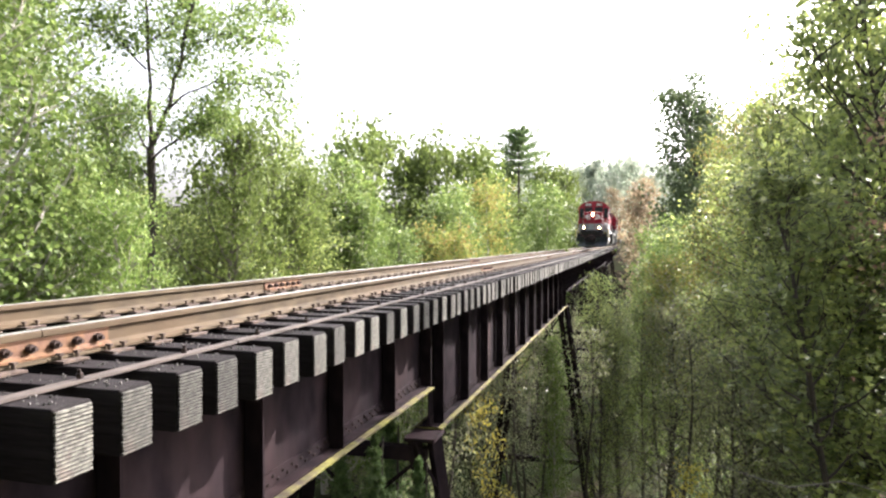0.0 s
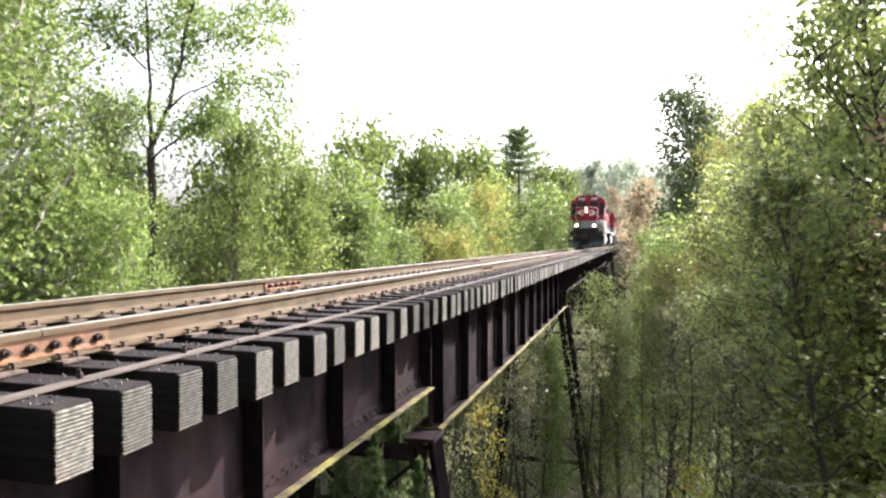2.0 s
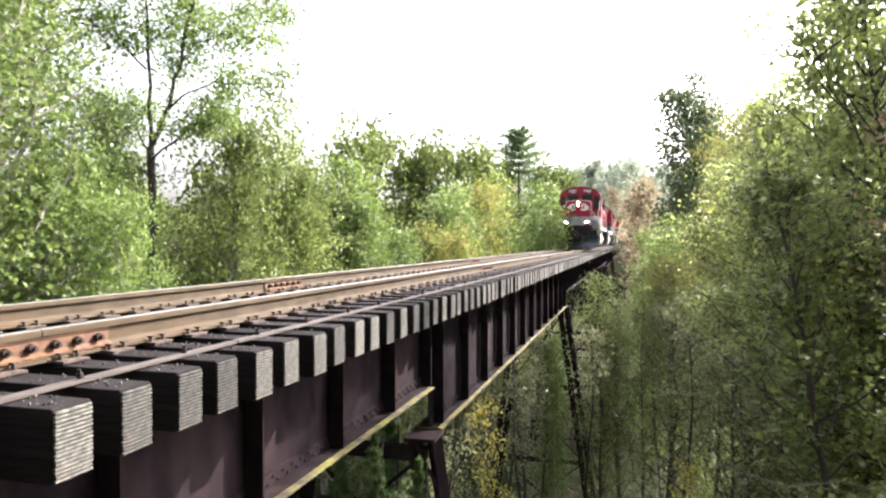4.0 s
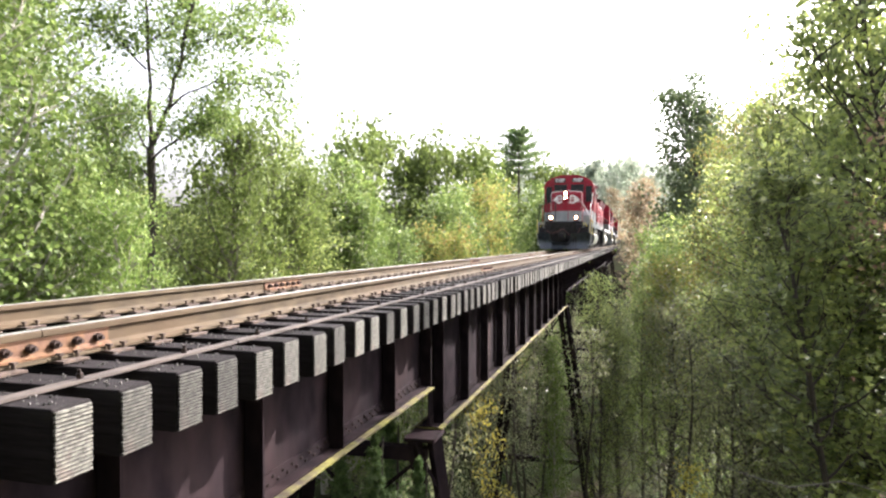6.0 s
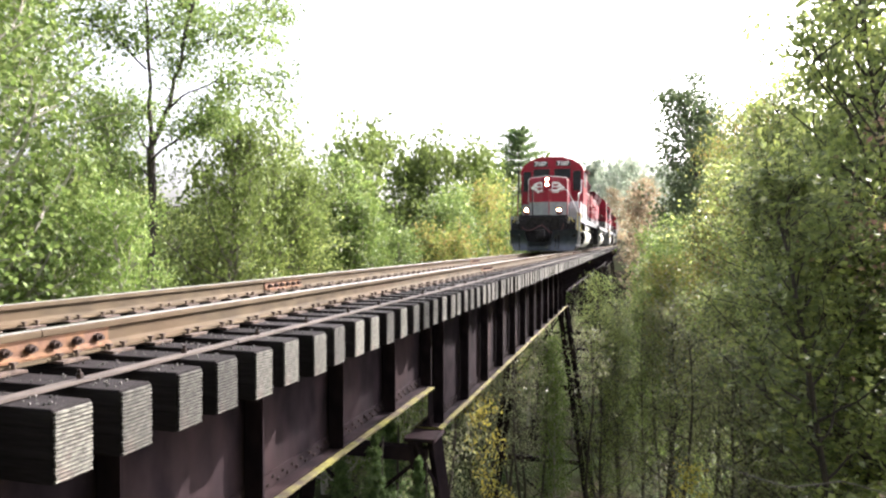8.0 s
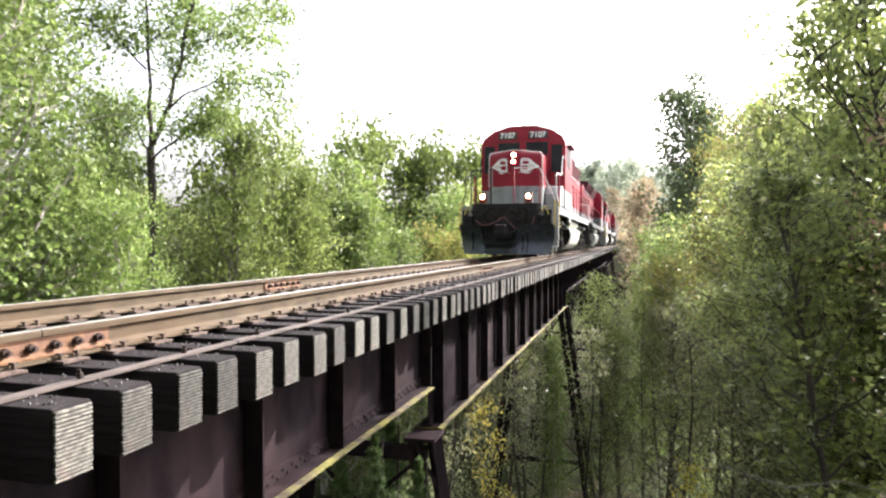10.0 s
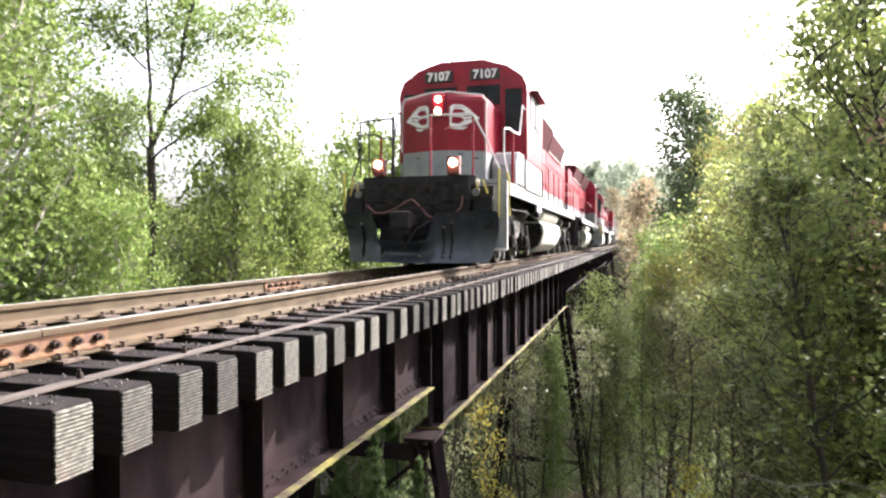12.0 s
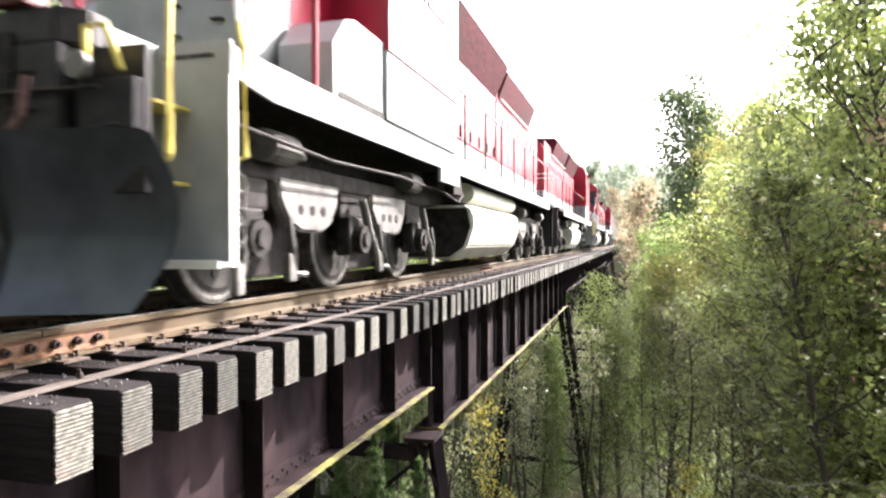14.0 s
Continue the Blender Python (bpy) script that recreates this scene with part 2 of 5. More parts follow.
def lie(x, y):
    """The height of the ground: a wooded ravine across the line of the track, hills beyond."""
    cut = ease((y - 0.6) / 15) * (1 - ease((y - 96) / 34))
    side = ease((abs(x - 1) - 30) / 60)
    z = -1.15 - 12.0 * cut * (1 - 0.75 * side)
    z += 1.1 * cut * noise.noise((x * 0.09, y * 0.09, 3.1))
    bed = max(1 - ease((abs(x) - 2.2) / 2.0), 0) * (1 - ease((y + 1) / 3) + ease((y - 126) / 6))
    z = z * (1 - bed) + bed * -0.53
    far = math.hypot(x, y)
    z += 17 * ease((y - 190) / 70) * (1 - 0.8 * ease((abs(x) - 60) / 300)) + 10 * ease((abs(x) - 90) / 160)
    z -= 25 * ease((far - 600) / 900)
    return z


def build_ground():
    xs = [s * v for s in (-1, 1) for v in (1800, 1000, 600, 400, 280, 200, 150, 115, 90, 70, 56)]
    xs = sorted(xs + [i * 1.2 for i in range(-40, 41)])
    ys = sorted([-1800, -900, -400, -200, -100, -60, -40, -30, -20, -12, -6] + [i * 1.2 for i in range(-3, 120)] +
                [150, 160, 170, 185, 200, 220, 250, 290, 340, 420, 560, 800, 1200, 1900])
    bm = bmesh.new()
    grid = [[bm.verts.new((x, y, lie(x, y))) for x in xs] for y in ys]
    for a, b in zip(grid, grid[1:]):
        for i in range(len(xs) - 1):
            bm.faces.new((a[i], a[i + 1], b[i + 1], b[i]))
    ob = new("ground", mesh_of("ground", bm, GROUND))
    for f in ob.data.polygons:
        f.use_smooth = True
    tagged(ob, "ravine floor and banks of dark leaf litter and moss", "ground", kind="structure")


build_ground()


# ---- bridge ----
TIE_TOP, TIE_BOTTOM, TIE_END = -0.2, -0.518, 1.66
WEB_X, FLANGE_X = 0.98, 1.2
# start, end, underside, first stiffener, spacing
SPANS = [(-4.0, 9.35, -1.64, -2.95, 1.53), (9.75, 30.3, -2.35, 9.95, 1.65), (30.6, 46.0, -1.72, 31.0, 1.6), (46.3, 62.0, -1.72, 46.7, 1.6),
         (62.3, 78.0, -1.72, 62.7, 1.6), (78.3, 103.0, -2.2, 78.8, 1.7), (103.3, 131.0, -1.72, 103.8, 1.7)]


def girder(bridge, side, start, end, under, first, step, near):
    """One plate girder: web, angles, flanges, stiffeners and rivets."""
    s = side
    depth_top = TIE_BOTTOM - 0.004
    g = part("girder", box(bmesh.new(), s * (WEB_X - 0.008), s * (WEB_X + 0.008), start, end, under + 0.02, depth_top - 0.02), GIRDER, bridge,
             "dark rusty riveted plate girder")
    fl = bmesh.new()
    box(fl, s * (WEB_X - 0.22), s * FLANGE_X, start, end, under, under + 0.022)
    part("bottom_flange", fl, LICHEN if near and s > 0 else GIRDER, g, "flange covered in yellow lichen" if near and s > 0 else "")
    part("top_flange", box(bmesh.new(), s * (WEB_X - 0.22), s * FLANGE_X, start, end, depth_top - 0.022, depth_top), GIRDER, g)
    ang = bmesh.new()
    for a in (1, -1):
        x0, x1 = s * WEB_X + a * 0.01, s * WEB_X + a * 0.024
        box(ang, x0, x1, start, end, under + 0.026, under + 0.17)
        box(ang, x0, x1, start, end, depth_top - 0.17, depth_top - 0.026)
        box(ang, x1, s * WEB_X + a * 0.15, start, end, under + 0.026, under + 0.04)
    part("flange_angle", ang, GIRDER, g)
    y, st = first, bmesh.new()
    box(st, s * (WEB_X + 0.03), s * (WEB_X + 0.19), -0.012, 0.012, under + 0.045, depth_top - 0.03)
    box(st, s * (WEB_X + 0.027), s * (WEB_X + 0.04), 0.014, 0.09, under + 0.175, depth_top - 0.175)
    me = mesh_of("stiffener", st, GIRDER)
    while y < end - 0.05:
        if y > start:
            share("stiffener", me, g, pose(0, y, 0))
        y += step
    if near and s > 0:
        rv = bmesh.new()
        y = max(start, 2.0) + 0.06
        row = 0
        while y < min(end, 22.0) - 0.05:
            z = under + (0.075 if row % 2 else 0.125)
            bmesh.ops.create_cone(rv, cap_ends=True, segments=7, radius1=0.02, radius2=0.012, depth=0.018,
                                  matrix=Matrix.Translation((WEB_X + 0.032, y, z)) @ Euler((0, radians(90), 0)).to_matrix().to_4x4())
            y += 0.085
            row += 1
        part("rivet_row", rv, RIVET, g)


def tower(bridge, y, top, spread=0.14, twin=3.6):
    """A steel bent: battered legs, struts and cross bracing."""
    foot = lie(0, y) - 0.3
    h = top - foot
    for s in (-1, 1):
        p, q = Vector((s * WEB_X, y, top)), Vector((s * (WEB_X + spread * h), y, foot))
        leg = bmesh.new()
        for dx in (-0.16, 0.16):
            a = Vector((dx, 0, 0))
            rod(leg, p + a, q + a, 0.12, 4)
            rod(leg, p + a + Vector((0, 0.1, 0)), q + a + Vector((0, 0.1, 0)), 0.09, 4)
        n = max(4, int(h / 0.7))
        for i in range(n):
            u, v = p.lerp(q, i / n), p.lerp(q, (i + 1) / n)
            w = Vector((0.16 if i % 2 else -0.16, -0.1, 0))
            rod(leg, u + w, v + Vector((-w.x, -0.1, 0)), 0.03, 4)
        part("tower_leg", leg, GIRDER, bridge)
    n = 3
    br = bmesh.new()
    for i in range(n + 1):
        z = top - 0.25 - (h - 0.9) * i / n
        x = WEB_X + spread * (top - z)
        box(br, -x, x, y - 0.09, y + 0.09, z - 0.1, z + 0.1)
        if i < n:
            z2 = top - 0.25 - (h - 0.9) * (i + 1) / n
            x2 = WEB_X + spread * (top - z2)
            rod(br, (-x, y - 0.05, z), (x2, y - 0.05, z2), 0.03, 4)
            rod(br, (x, y + 0.05, z), (-x2, y + 0.05, z2), 0.03, 4)
    part("tower_bracing", br, GIRDER, bridge)
    for s in (-1, 1):
        cap = bmesh.new()
        box(cap, s * (WEB_X - 0.22), s * (WEB_X + 0.24), y - 0.3, y + 0.3, top, top + 0.06, 0.01)
        part("bearing_plate", cap, GIRDER, bridge)


def tie_mesh():
    bm = bmesh.new()
    box(bm, -TIE_END, TIE_END - 0.004, -0.105, 0.105, TIE_BOTTOM, TIE_TOP, 0.008)
    return mesh_of("tie", bm, TIMBER)


def end_mesh(rows=17):
    """The end grain of a tie with its stack of saw ridges."""
    bm = bmesh.new()
    box(bm, TIE_END - 0.003, TIE_END + 0.001, -0.1, 0.1, TIE_BOTTOM + 0.008, TIE_TOP - 0.008)
    backing = len(bm.faces)
    h = (TIE_TOP - TIE_BOTTOM - 0.016) / rows
    for i in range(rows):
        z = TIE_BOTTOM + 0.008 + i * h
        e = 0.099 - 0.004 * (i % 3 == 1)
        prism(bm, [(TIE_END + 0.001, z), (TIE_END + 0.013, z + 0.06 * h), (TIE_END + 0.013, z + 0.56 * h), (TIE_END + 0.001, z + 0.66 * h)], "y", -e, e)
    bm.faces.ensure_lookup_table()
    for f in bm.faces[backing:]:
        f.material_index = 1
    return mesh_of("end_grain", bm, TIMBER, TIMBER_END)


def build_bridge():
    bridge = thing("railway_bridge", "old dark steel girder bridge with timber ties over a ravine", "bridge", kind="structure")
    for i, (a, b, u, f, st) in enumerate(SPANS):
        for s in (1, -1):
            girder(bridge, s, a, b, u, f, st, i < 2)
    for y, top in ((9.55, -2.42), (30.45, -2.42), (46.15, -1.79), (62.15, -1.79), (78.15, -2.27), (103.15, -2.27)):
        tower(bridge, y, top)
    rng = random.Random(5)
    tm, em = tie_mesh(), end_mesh()
    flat = bmesh.new()
    box(flat, TIE_END - 0.003, TIE_END + 0.003, -0.1, 0.1, TIE_BOTTOM + 0.01, TIE_TOP - 0.01)
    fm = mesh_of("end_grain", flat, TIMBER_END)
    ys = [-3.6 + 0.387 * i for i in range(14)] + [1.84, 2.33, 2.71, 3.13, 3.5, 3.87, 4.265, 4.69, 5.08, 5.48]
    while len(ys) < 345:
        ys.append(ys[-1] + 0.387 + rng.uniform(-0.02, 0.02))
    for y in ys:
        t = share("tie", tm, bridge, pose(rng.uniform(-0.02, 0.012), y, rng.uniform(-0.006, 0.004), rng.uniform(-1, 1), 0, rng.uniform(-0.8, 0.8)))
        if 0 < y < 60:
            share("end_grain", em if y < 14 else fm, t, Matrix())
    strap = bmesh.new()
    y = -4.0
    while y < 130:
        box(strap, 1.335, 1.4, y, y + 3.985, TIE_TOP + 0.004, TIE_TOP + 0.022, 0.003)
        y += 4
    part("spacer_strap", strap, SPACER, bridge, "flat steel strap bolted along the tie tops")
    other = bmesh.new()
    box(other, -1.4, -1.335, -4, 130, TIE_TOP + 0.004, TIE_TOP + 0.022)
    part("spacer_strap", other, SPACER, bridge)
    bolt = bmesh.new()
    rod(bolt, (0, 0, 0), (0, 0, 0.03), 0.018, 6)
    rod(bolt, (0, 0, 0.03), (0, 0, 0.05), 0.01, 6)
    bolt = mesh_of("strap_bolt", bolt, RIVET)
    for i, y in enumerate(ys[16:56]):
        if i % 2 == 0:
            share("strap_bolt", bolt, bridge, pose(1.367, y + rng.uniform(-0.04, 0.04), TIE_TOP + 0.02, rng.uniform(-8, 8), rng.uniform(-8, 8)))
    grit = np.random.default_rng(4)
    bm = bmesh.new()
    for y in ys[12:60]:
        for _ in range(44):
            x, r = grit.uniform(0.85, 1.6), grit.uniform(0.004, 0.012)
            bmesh.ops.create_icosphere(bm, subdivisions=1, radius=r, matrix=Matrix.Translation((x, y + grit.uniform(-0.09, 0.09), TIE_TOP + r * 0.4))
                                       @ Euler(grit.uniform(0, 3, 3)).to_matrix().to_4x4() @ Matrix.Diagonal((1, 0.8, 0.55, 1)))
    tagged(new("gravel", mesh_of("gravel", bm, BALLAST)), "grey gravel and cinders lying on the bridge ties", "gravel", kind="stuff")
    return ys


RAIL = [(-0.076, 0.0), (0.076, 0.0), (0.076, 0.012), (0.02, 0.03), (0.0085, 0.05), (0.0085, 0.125), (0.036, 0.14), (0.038, 0.17), (0.028, 0.178)]


def build_rails(ys):
    rng = random.Random(9)
    outline = RAIL + [(-a, b) for a, b in RAIL[:1:-1]]
    z0 = TIE_TOP + 0.02
    plate = bmesh.new()
    box(plate, -0.15, 0.15, -0.095, 0.095, TIE_TOP + 0.002, TIE_TOP + 0.02, 0.004)
    for sx in (-1, 1):
        for sy in (-0.06, 0.06):
            rod(plate, (sx * 0.092, sy, TIE_TOP + 0.02), (sx * 0.09, sy, TIE_TOP + 0.055), 0.011, 6)
            box(plate, sx * 0.072, sx * 0.108, sy - 0.014, sy + 0.014, TIE_TOP + 0.046, TIE_TOP + 0.06)
    plate = mesh_of("tie_plate", plate, PLATE)
    bolt = bmesh.new()
    rod(bolt, (0.024, 0, 0), (0.06, 0, 0), 0.026, 6)
    rod(bolt, (0.06, 0, 0), (0.085, 0, 0), 0.013, 6)
    bolt = mesh_of("joint_bolt", bolt, RIVET)
    for side, joints, label in ((1, [3.0, 14.95, 26.8, 38.7], "worn steel rail with a brown rusty web, beside the tie ends"),
                                (-1, [8.43, 20.3, 32.2, 44.1], "worn steel rail with a brown rusty web, across the gauge")):
        rail = thing("rail", label, "rail", pose(side * 0.754, 0, 0), "running rails")
        cuts = [-60.0] + joints + [215.0]
        for a, b in zip(cuts, cuts[1:]):
            body = prism(bmesh.new(), [(p, q + z0) for p, q in outline], "y", a + 0.004, b - 0.004)
            part("rail_length", body, RAIL_SIDE, rail)
            part("rail_head_surface", prism(bmesh.new(), [(-0.029, z0 + 0.1785), (0.029, z0 + 0.1785), (0.022, z0 + 0.1815), (-0.022, z0 + 0.1815)], "y", a + 0.004, b - 0.004),
                 RAIL_TOP, rail, "polished running surface")
        for j in joints:
            bar = bmesh.new()
            for s in (-1, 1):
                prism(bar, [(s * 0.012, z0 + 0.034), (s * 0.06, z0 + 0.024), (s * 0.062, z0 + 0.036), (s * 0.03, z0 + 0.055), (s * 0.026, z0 + 0.115),
                            (s * 0.037, z0 + 0.135), (s * 0.012, z0 + 0.136)], "y", j - 0.5, j + 0.5)
            bar = part("joint_bar", bar, RUST, rail, "orange rusty joint bar")
            for i in range(6):
                for s in (0, 180):
                    share("joint_bolt", bolt, bar, pose(0, j - 0.4 + 0.16 * i, z0 + 0.085, 0, 0, s))
        for y in ys[:150]:
            share("tie_plate", plate, rail, pose(0, y, 0, 0, 0, rng.uniform(-1.5, 1.5)))


# ---- train ----
def hood(bm, half, z0, z1, y0, y1, chamfer):
    return prism(bm, [(-half, z0), (half, z0), (half, z1 - chamfer), (half - chamfer * 0.45, z1 - chamfer * 0.3), (half - chamfer * 1.3, z1),
                      (-half + chamfer * 1.3, z1), (-half + chamfer * 0.45, z1 - chamfer * 0.3), (-half, z1 - chamfer)], "y", y0, y1)


def axle_mesh():
    bm = bmesh.new()
    for s in (-1, 1):
        rod(bm, (s * 0.69, 0, 0), (s * 0.82, 0, 0), 0.5, 28)
        rod(bm, (s * 0.66, 0, 0), (s * 0.69, 0, 0), 0.535, 28)
        rod(bm, (s * 0.82, 0, 0), (s * 0.835, 0, 0), 0.42, 24, 0.38) if s > 0 else None
        for i in range(5):
            a = 2 * math.pi * i / 5
            rod(bm, (s * 0.825, 0.26 * math.cos(a), 0.26 * math.sin(a)), (s * 0.845, 0.26 * math.cos(a), 0.26 * math.sin(a)), 0.05, 8)
    rod(bm, (-0.9, 0, 0), (0.9, 0, 0), 0.1, 12)
    return mesh_of("wheelset", bm, WHEEL)


def rim_mesh():
    bm = bmesh.new()
    n = 28
    for s in (1,):
        rings = [[bm.verts.new((x, r * math.cos(2 * math.pi * i / n), r * math.sin(2 * math.pi * i / n))) for i in range(n)]
                 for x, r in ((s * 0.824, 0.44), (s * 0.828, 0.47), (s * 0.824, 0.503), (s * 0.70, 0.508))]
        for a, b in zip(rings, rings[1:]):
            for i in range(n):
                bm.faces.new((a[i], a[(i + 1) % n], b[(i + 1) % n], b[i]))
    return mesh_of("tyre", bm, TREAD)


AXLES = (2.65, 4.75, 6.85, 15.0, 17.1, 19.2)


def build_locomotive(m, first):
    loco = thing("locomotive", "red and grey diesel locomotive with lit headlights and snow plow" if first else
                 "red and grey six-axle diesel locomotive coupled behind another", "locomotive", m, "locomotives")
    # frame and walkway
    fr = bmesh.new()
    box(fr, -1.5, 1.5, 1.665, 20.2, 1.62, 1.72, 0.01)
    box(fr, -1.05, 1.05, 1.0, 1.66, 1.62, 1.72, 0.01)
    box(fr, -0.75, 0.75, 0.9, 20.2, 1.1, 1.62)
    part("underframe", fr, UNDER, loco)
    for s in (-1, 1):
        sill = bmesh.new()
        prism(sill, [(1.7, 1.74), (1.7, 1.56), (2.3, 1.48), (18.7, 1.48), (18.7, 1.74)], "x", s * 1.5, s * 1.53)
        box(sill, s * 1.49, s * 1.53, 6.6, 7.6, 1.3, 1.475)
        part("side_sill", sill, SILVER, loco, "pale grey side sill")
    # pilot, anticlimber, coupler
    part("pilot", box(bmesh.new(), -1.48, 1.48, 1.06, 1.1, 0.75, 1.55, 0.01), BLACK, loco, "black pilot plate")
    part("pilot_skirt", box(bmesh.new(), -0.75, 0.75, 1.0, 1.05, 0.28, 0.8, 0.01), BLACK, loco)
    part("buffer_block", box(bmesh.new(), -1.05, 1.05, 0.92, 1.055, 1.0, 1.555, 0.02), BLACK, loco)
    for s in (-1, 1):
        part("pilot_step", box(bmesh.new(), s * 1.1, s * 1.47, 0.98, 1.055, 1.08, 1.36, 0.01), BLACK, loco)
    cuts = bmesh.new()
    for z in (1.2, 1.4):
        bent(cuts, [(-0.9, 0.905, z), (0.9, 0.905, z)], 0.01, 5)
    part("uncoupling_lever", bent(bmesh.new(), [(-1.3, 0.93, 1.3), (-0.6, 0.86, 1.28), (-0.2, 0.7, 1.15), (0.2, 0.7, 1.15), (0.6, 0.86, 1.28), (1.3, 0.93, 1.3)], 0.014), UNDER, loco)
    part("grab_iron", cuts, UNDER, loco)
    ac = bmesh.new()
    prism(ac, [(-1.14, 1.2), (-1.14, 1.06), (-1.02, 0.92), (1.02, 0.92), (1.14, 1.06), (1.14, 1.2)], "z", 1.55, 1.75)
    bmesh.ops.bevel(ac, geom=ac.edges[:], offset=0.015, segments=2, affect="EDGES")
    part("anticlimber", ac, BLACK, loco, "black anticlimber beam")
    cp = bmesh.new()
    box(cp, -0.12, 0.12, 0.25, 1.0, 0.78, 1.0, 0.03)
    box(cp, -0.2, 0.16, 0.02, 0.3, 0.72, 1.05, 0.05)
    box(cp, -0.3, 0.3, 0.85, 1.0, 0.6, 1.15, 0.03)
    part("coupler", cp, BLACK, loco)
    # snow plow: two swept wings, hollow across their height
    pw = bmesh.new()
    rows = []
    for i in range(9):
        v = i / 8
        z = 0.11 + 0.98 * v
        row = []
        for j in range(33):
            u = -1 + j / 16
            top_drop = v * (0.5 * ease((0.4 - abs(u + 0.1)) / 0.07) + 0.1 * (1 - abs(u))) + 0.035 * v ** 4 * ease((abs(u) - 0.9) / 0.1)
            half = 1.57 - 0.18 * (1 - v) ** 2.2
            y = 0.42 + 0.62 * abs(u) ** 1.15 + 0.24 * math.sin(math.pi * v) - 0.08 * v
            row.append((u * half, y, z - top_drop))
        rows.append(row)
    for off in (0.0, 0.025):
        vs = [[pw.verts.new((x, y + off, z)) for x, y, z in row] for row in rows]
        for a, b in zip(vs, vs[1:]):
            for j in range(32):
                pw.faces.new((a[j], a[j + 1], b[j + 1], b[j]))
    plow = part("snow_plow", pw, PLOW, loco, "scuffed dark snow plow with sky reflection in its blue tint")
    for f in plow.data.polygons:
        f.use_smooth = True
    for s in (-1, 1):
        lip = bmesh.new()
        bent(lip, [(s * 0.62, 0.78, 0.93), (s * 0.9, 0.86, 1.0), (s * 1.35, 0.98, 1.11), (s * 1.45, 1.03, 1.09)], 0.014)
        part("grab_bar", lip, BLACK, plow)
    def face(x, v):
        return 0.42 + 0.62 * abs(x / 1.5) ** 1.15 + 0.24 * math.sin(math.pi * v) - 0.08 * v
    for x, v1 in ((-1.1, 0.8), (-0.62, 0.45), (0.2, 0.45), (0.6, 0.72), (0.74, 0.8)):
        lugs = bmesh.new()
        bent(lugs, [(x, face(x, v) - 0.012, 0.11 + 0.98 * v) for v in (0.1, 0.25, 0.4, v1)], 0.024, 4)
        rib = part("plow_rib", lugs, BLACK, plow)
        for v in (0.13, v1 - 0.04):
            part("rib_bolt", rod(bmesh.new(), (x, face(x, v) - 0.06, 0.11 + 0.98 * v), (x, face(x, v), 0.11 + 0.98 * v), 0.026, 8), TREAD, rib, "bright worn bolt")
    # hoses
    for x0, x1, top, drop, r in ((-0.95, 0.95, 1.28, 0.95, 0.022), (-0.3, 0.12, 0.9, 0.4, 0.025)):
        hb = bmesh.new()
        if x0 < -0.5:
            pts = [(-0.95, 1.2), (-0.8, 1.06), (-0.6, 1.04), (-0.35, 1.12), (-0.1, 1.27), (0.0, 1.29), (0.12, 1.18), (0.3, 0.98), (0.5, 0.9), (0.75, 0.95), (0.92, 1.15), (0.95, 1.35)]
            bent(hb, [(x, 0.72 + 0.1 * abs(x), z) for x, z in pts], r)
            part("brake_hose", hb, HOSE, loco, "faded red hose")
        else:
            bent(hb, [(0.55, 0.7, 0.92), (0.35, 0.62, 0.86), (0.12, 0.5, 0.72), (0.0, 0.45, 0.5), (-0.04, 0.43, 0.35)], r)
            part("brake_hose", hb, BLACK, loco)
    for x, z in ((1.17, 1.42), (-1.17, 1.42)):
        part("lamp_ring", rod(bmesh.new(), (x, 0.9, z), (x, 0.95, z), 0.075, 14), TRUCK, loco)
    # ditch lights
    for s in (-1, 1):
        hs = bmesh.new()
        box(hs, s * 0.745 - 0.12, s * 0.745 + 0.12, 0.87, 1.05, 1.76, 2.1, 0.02)
        h = part("ditch_light", hs, DULL_RED if first else BLACK, loco, "dull red lamp housing")
        part("lens", rod(bmesh.new(), (s * 0.745, 0.845, 1.98), (s * 0.745, 0.872, 1.98), 0.065, 18), DITCH if first else SILVER, h, "glowing lens")
    # nose
    def prow(x):
        return 2.52 + 0.34 * min(1.0, max(0.0, (abs(x) - 0.2) / 0.75))

    def shell(rows, half):
        """Walls of the nose from bottom to top, its front bent back towards both corners."""
        bm = bmesh.new()
        rings = []
        for z, pinch in rows:
            w = half - pinch
            pts = [(-w, 4.5), (-w, prow(w) + 0.06), (-w + 0.05, prow(w)), (-0.2, prow(0)), (0.2, prow(0)), (w - 0.05, prow(w)), (w, prow(w) + 0.06), (w, 4.5)]
            rings.append([bm.verts.new((x, y + pinch, z + (0.05 * (1 - abs(x) / half) if pinch > 0.05 else 0))) for x, y in pts])
        for a, b in zip(rings, rings[1:]):
            for j in range(7):
                bm.faces.new((a[j], a[j + 1], b[j + 1], b[j]))
        bm.faces.new(rings[-1])
        return bm
    nose = part("nose", shell([(2.45, 0), (3.52, 0), (3.6, 0.02), (3.66, 0.09)], 0.95), RED, loco, "red short hood")
    part("nose_base", shell([(1.72, 0.004), (2.446, 0.004)], 0.95), SILVER, loco, "grey lower nose band")
    # highlight of the lit nose edge, made as a white bar
    edge = bmesh.new()
    bent(edge, [(-0.95, prow(0.95), 2.47), (-0.95, prow(0.95), 3.52), (-0.88, prow(0.9), 3.64), (-0.2, prow(0) + 0.05, 3.69), (0.2, prow(0) + 0.05, 3.69), (0.88, prow(0.9), 3.64), (0.95, prow(0.95), 3.52), (0.95, prow(0.95), 1.75)], 0.016)
    part("nose_edge_highlight", edge, WHITE, nose, "white line along the edge")
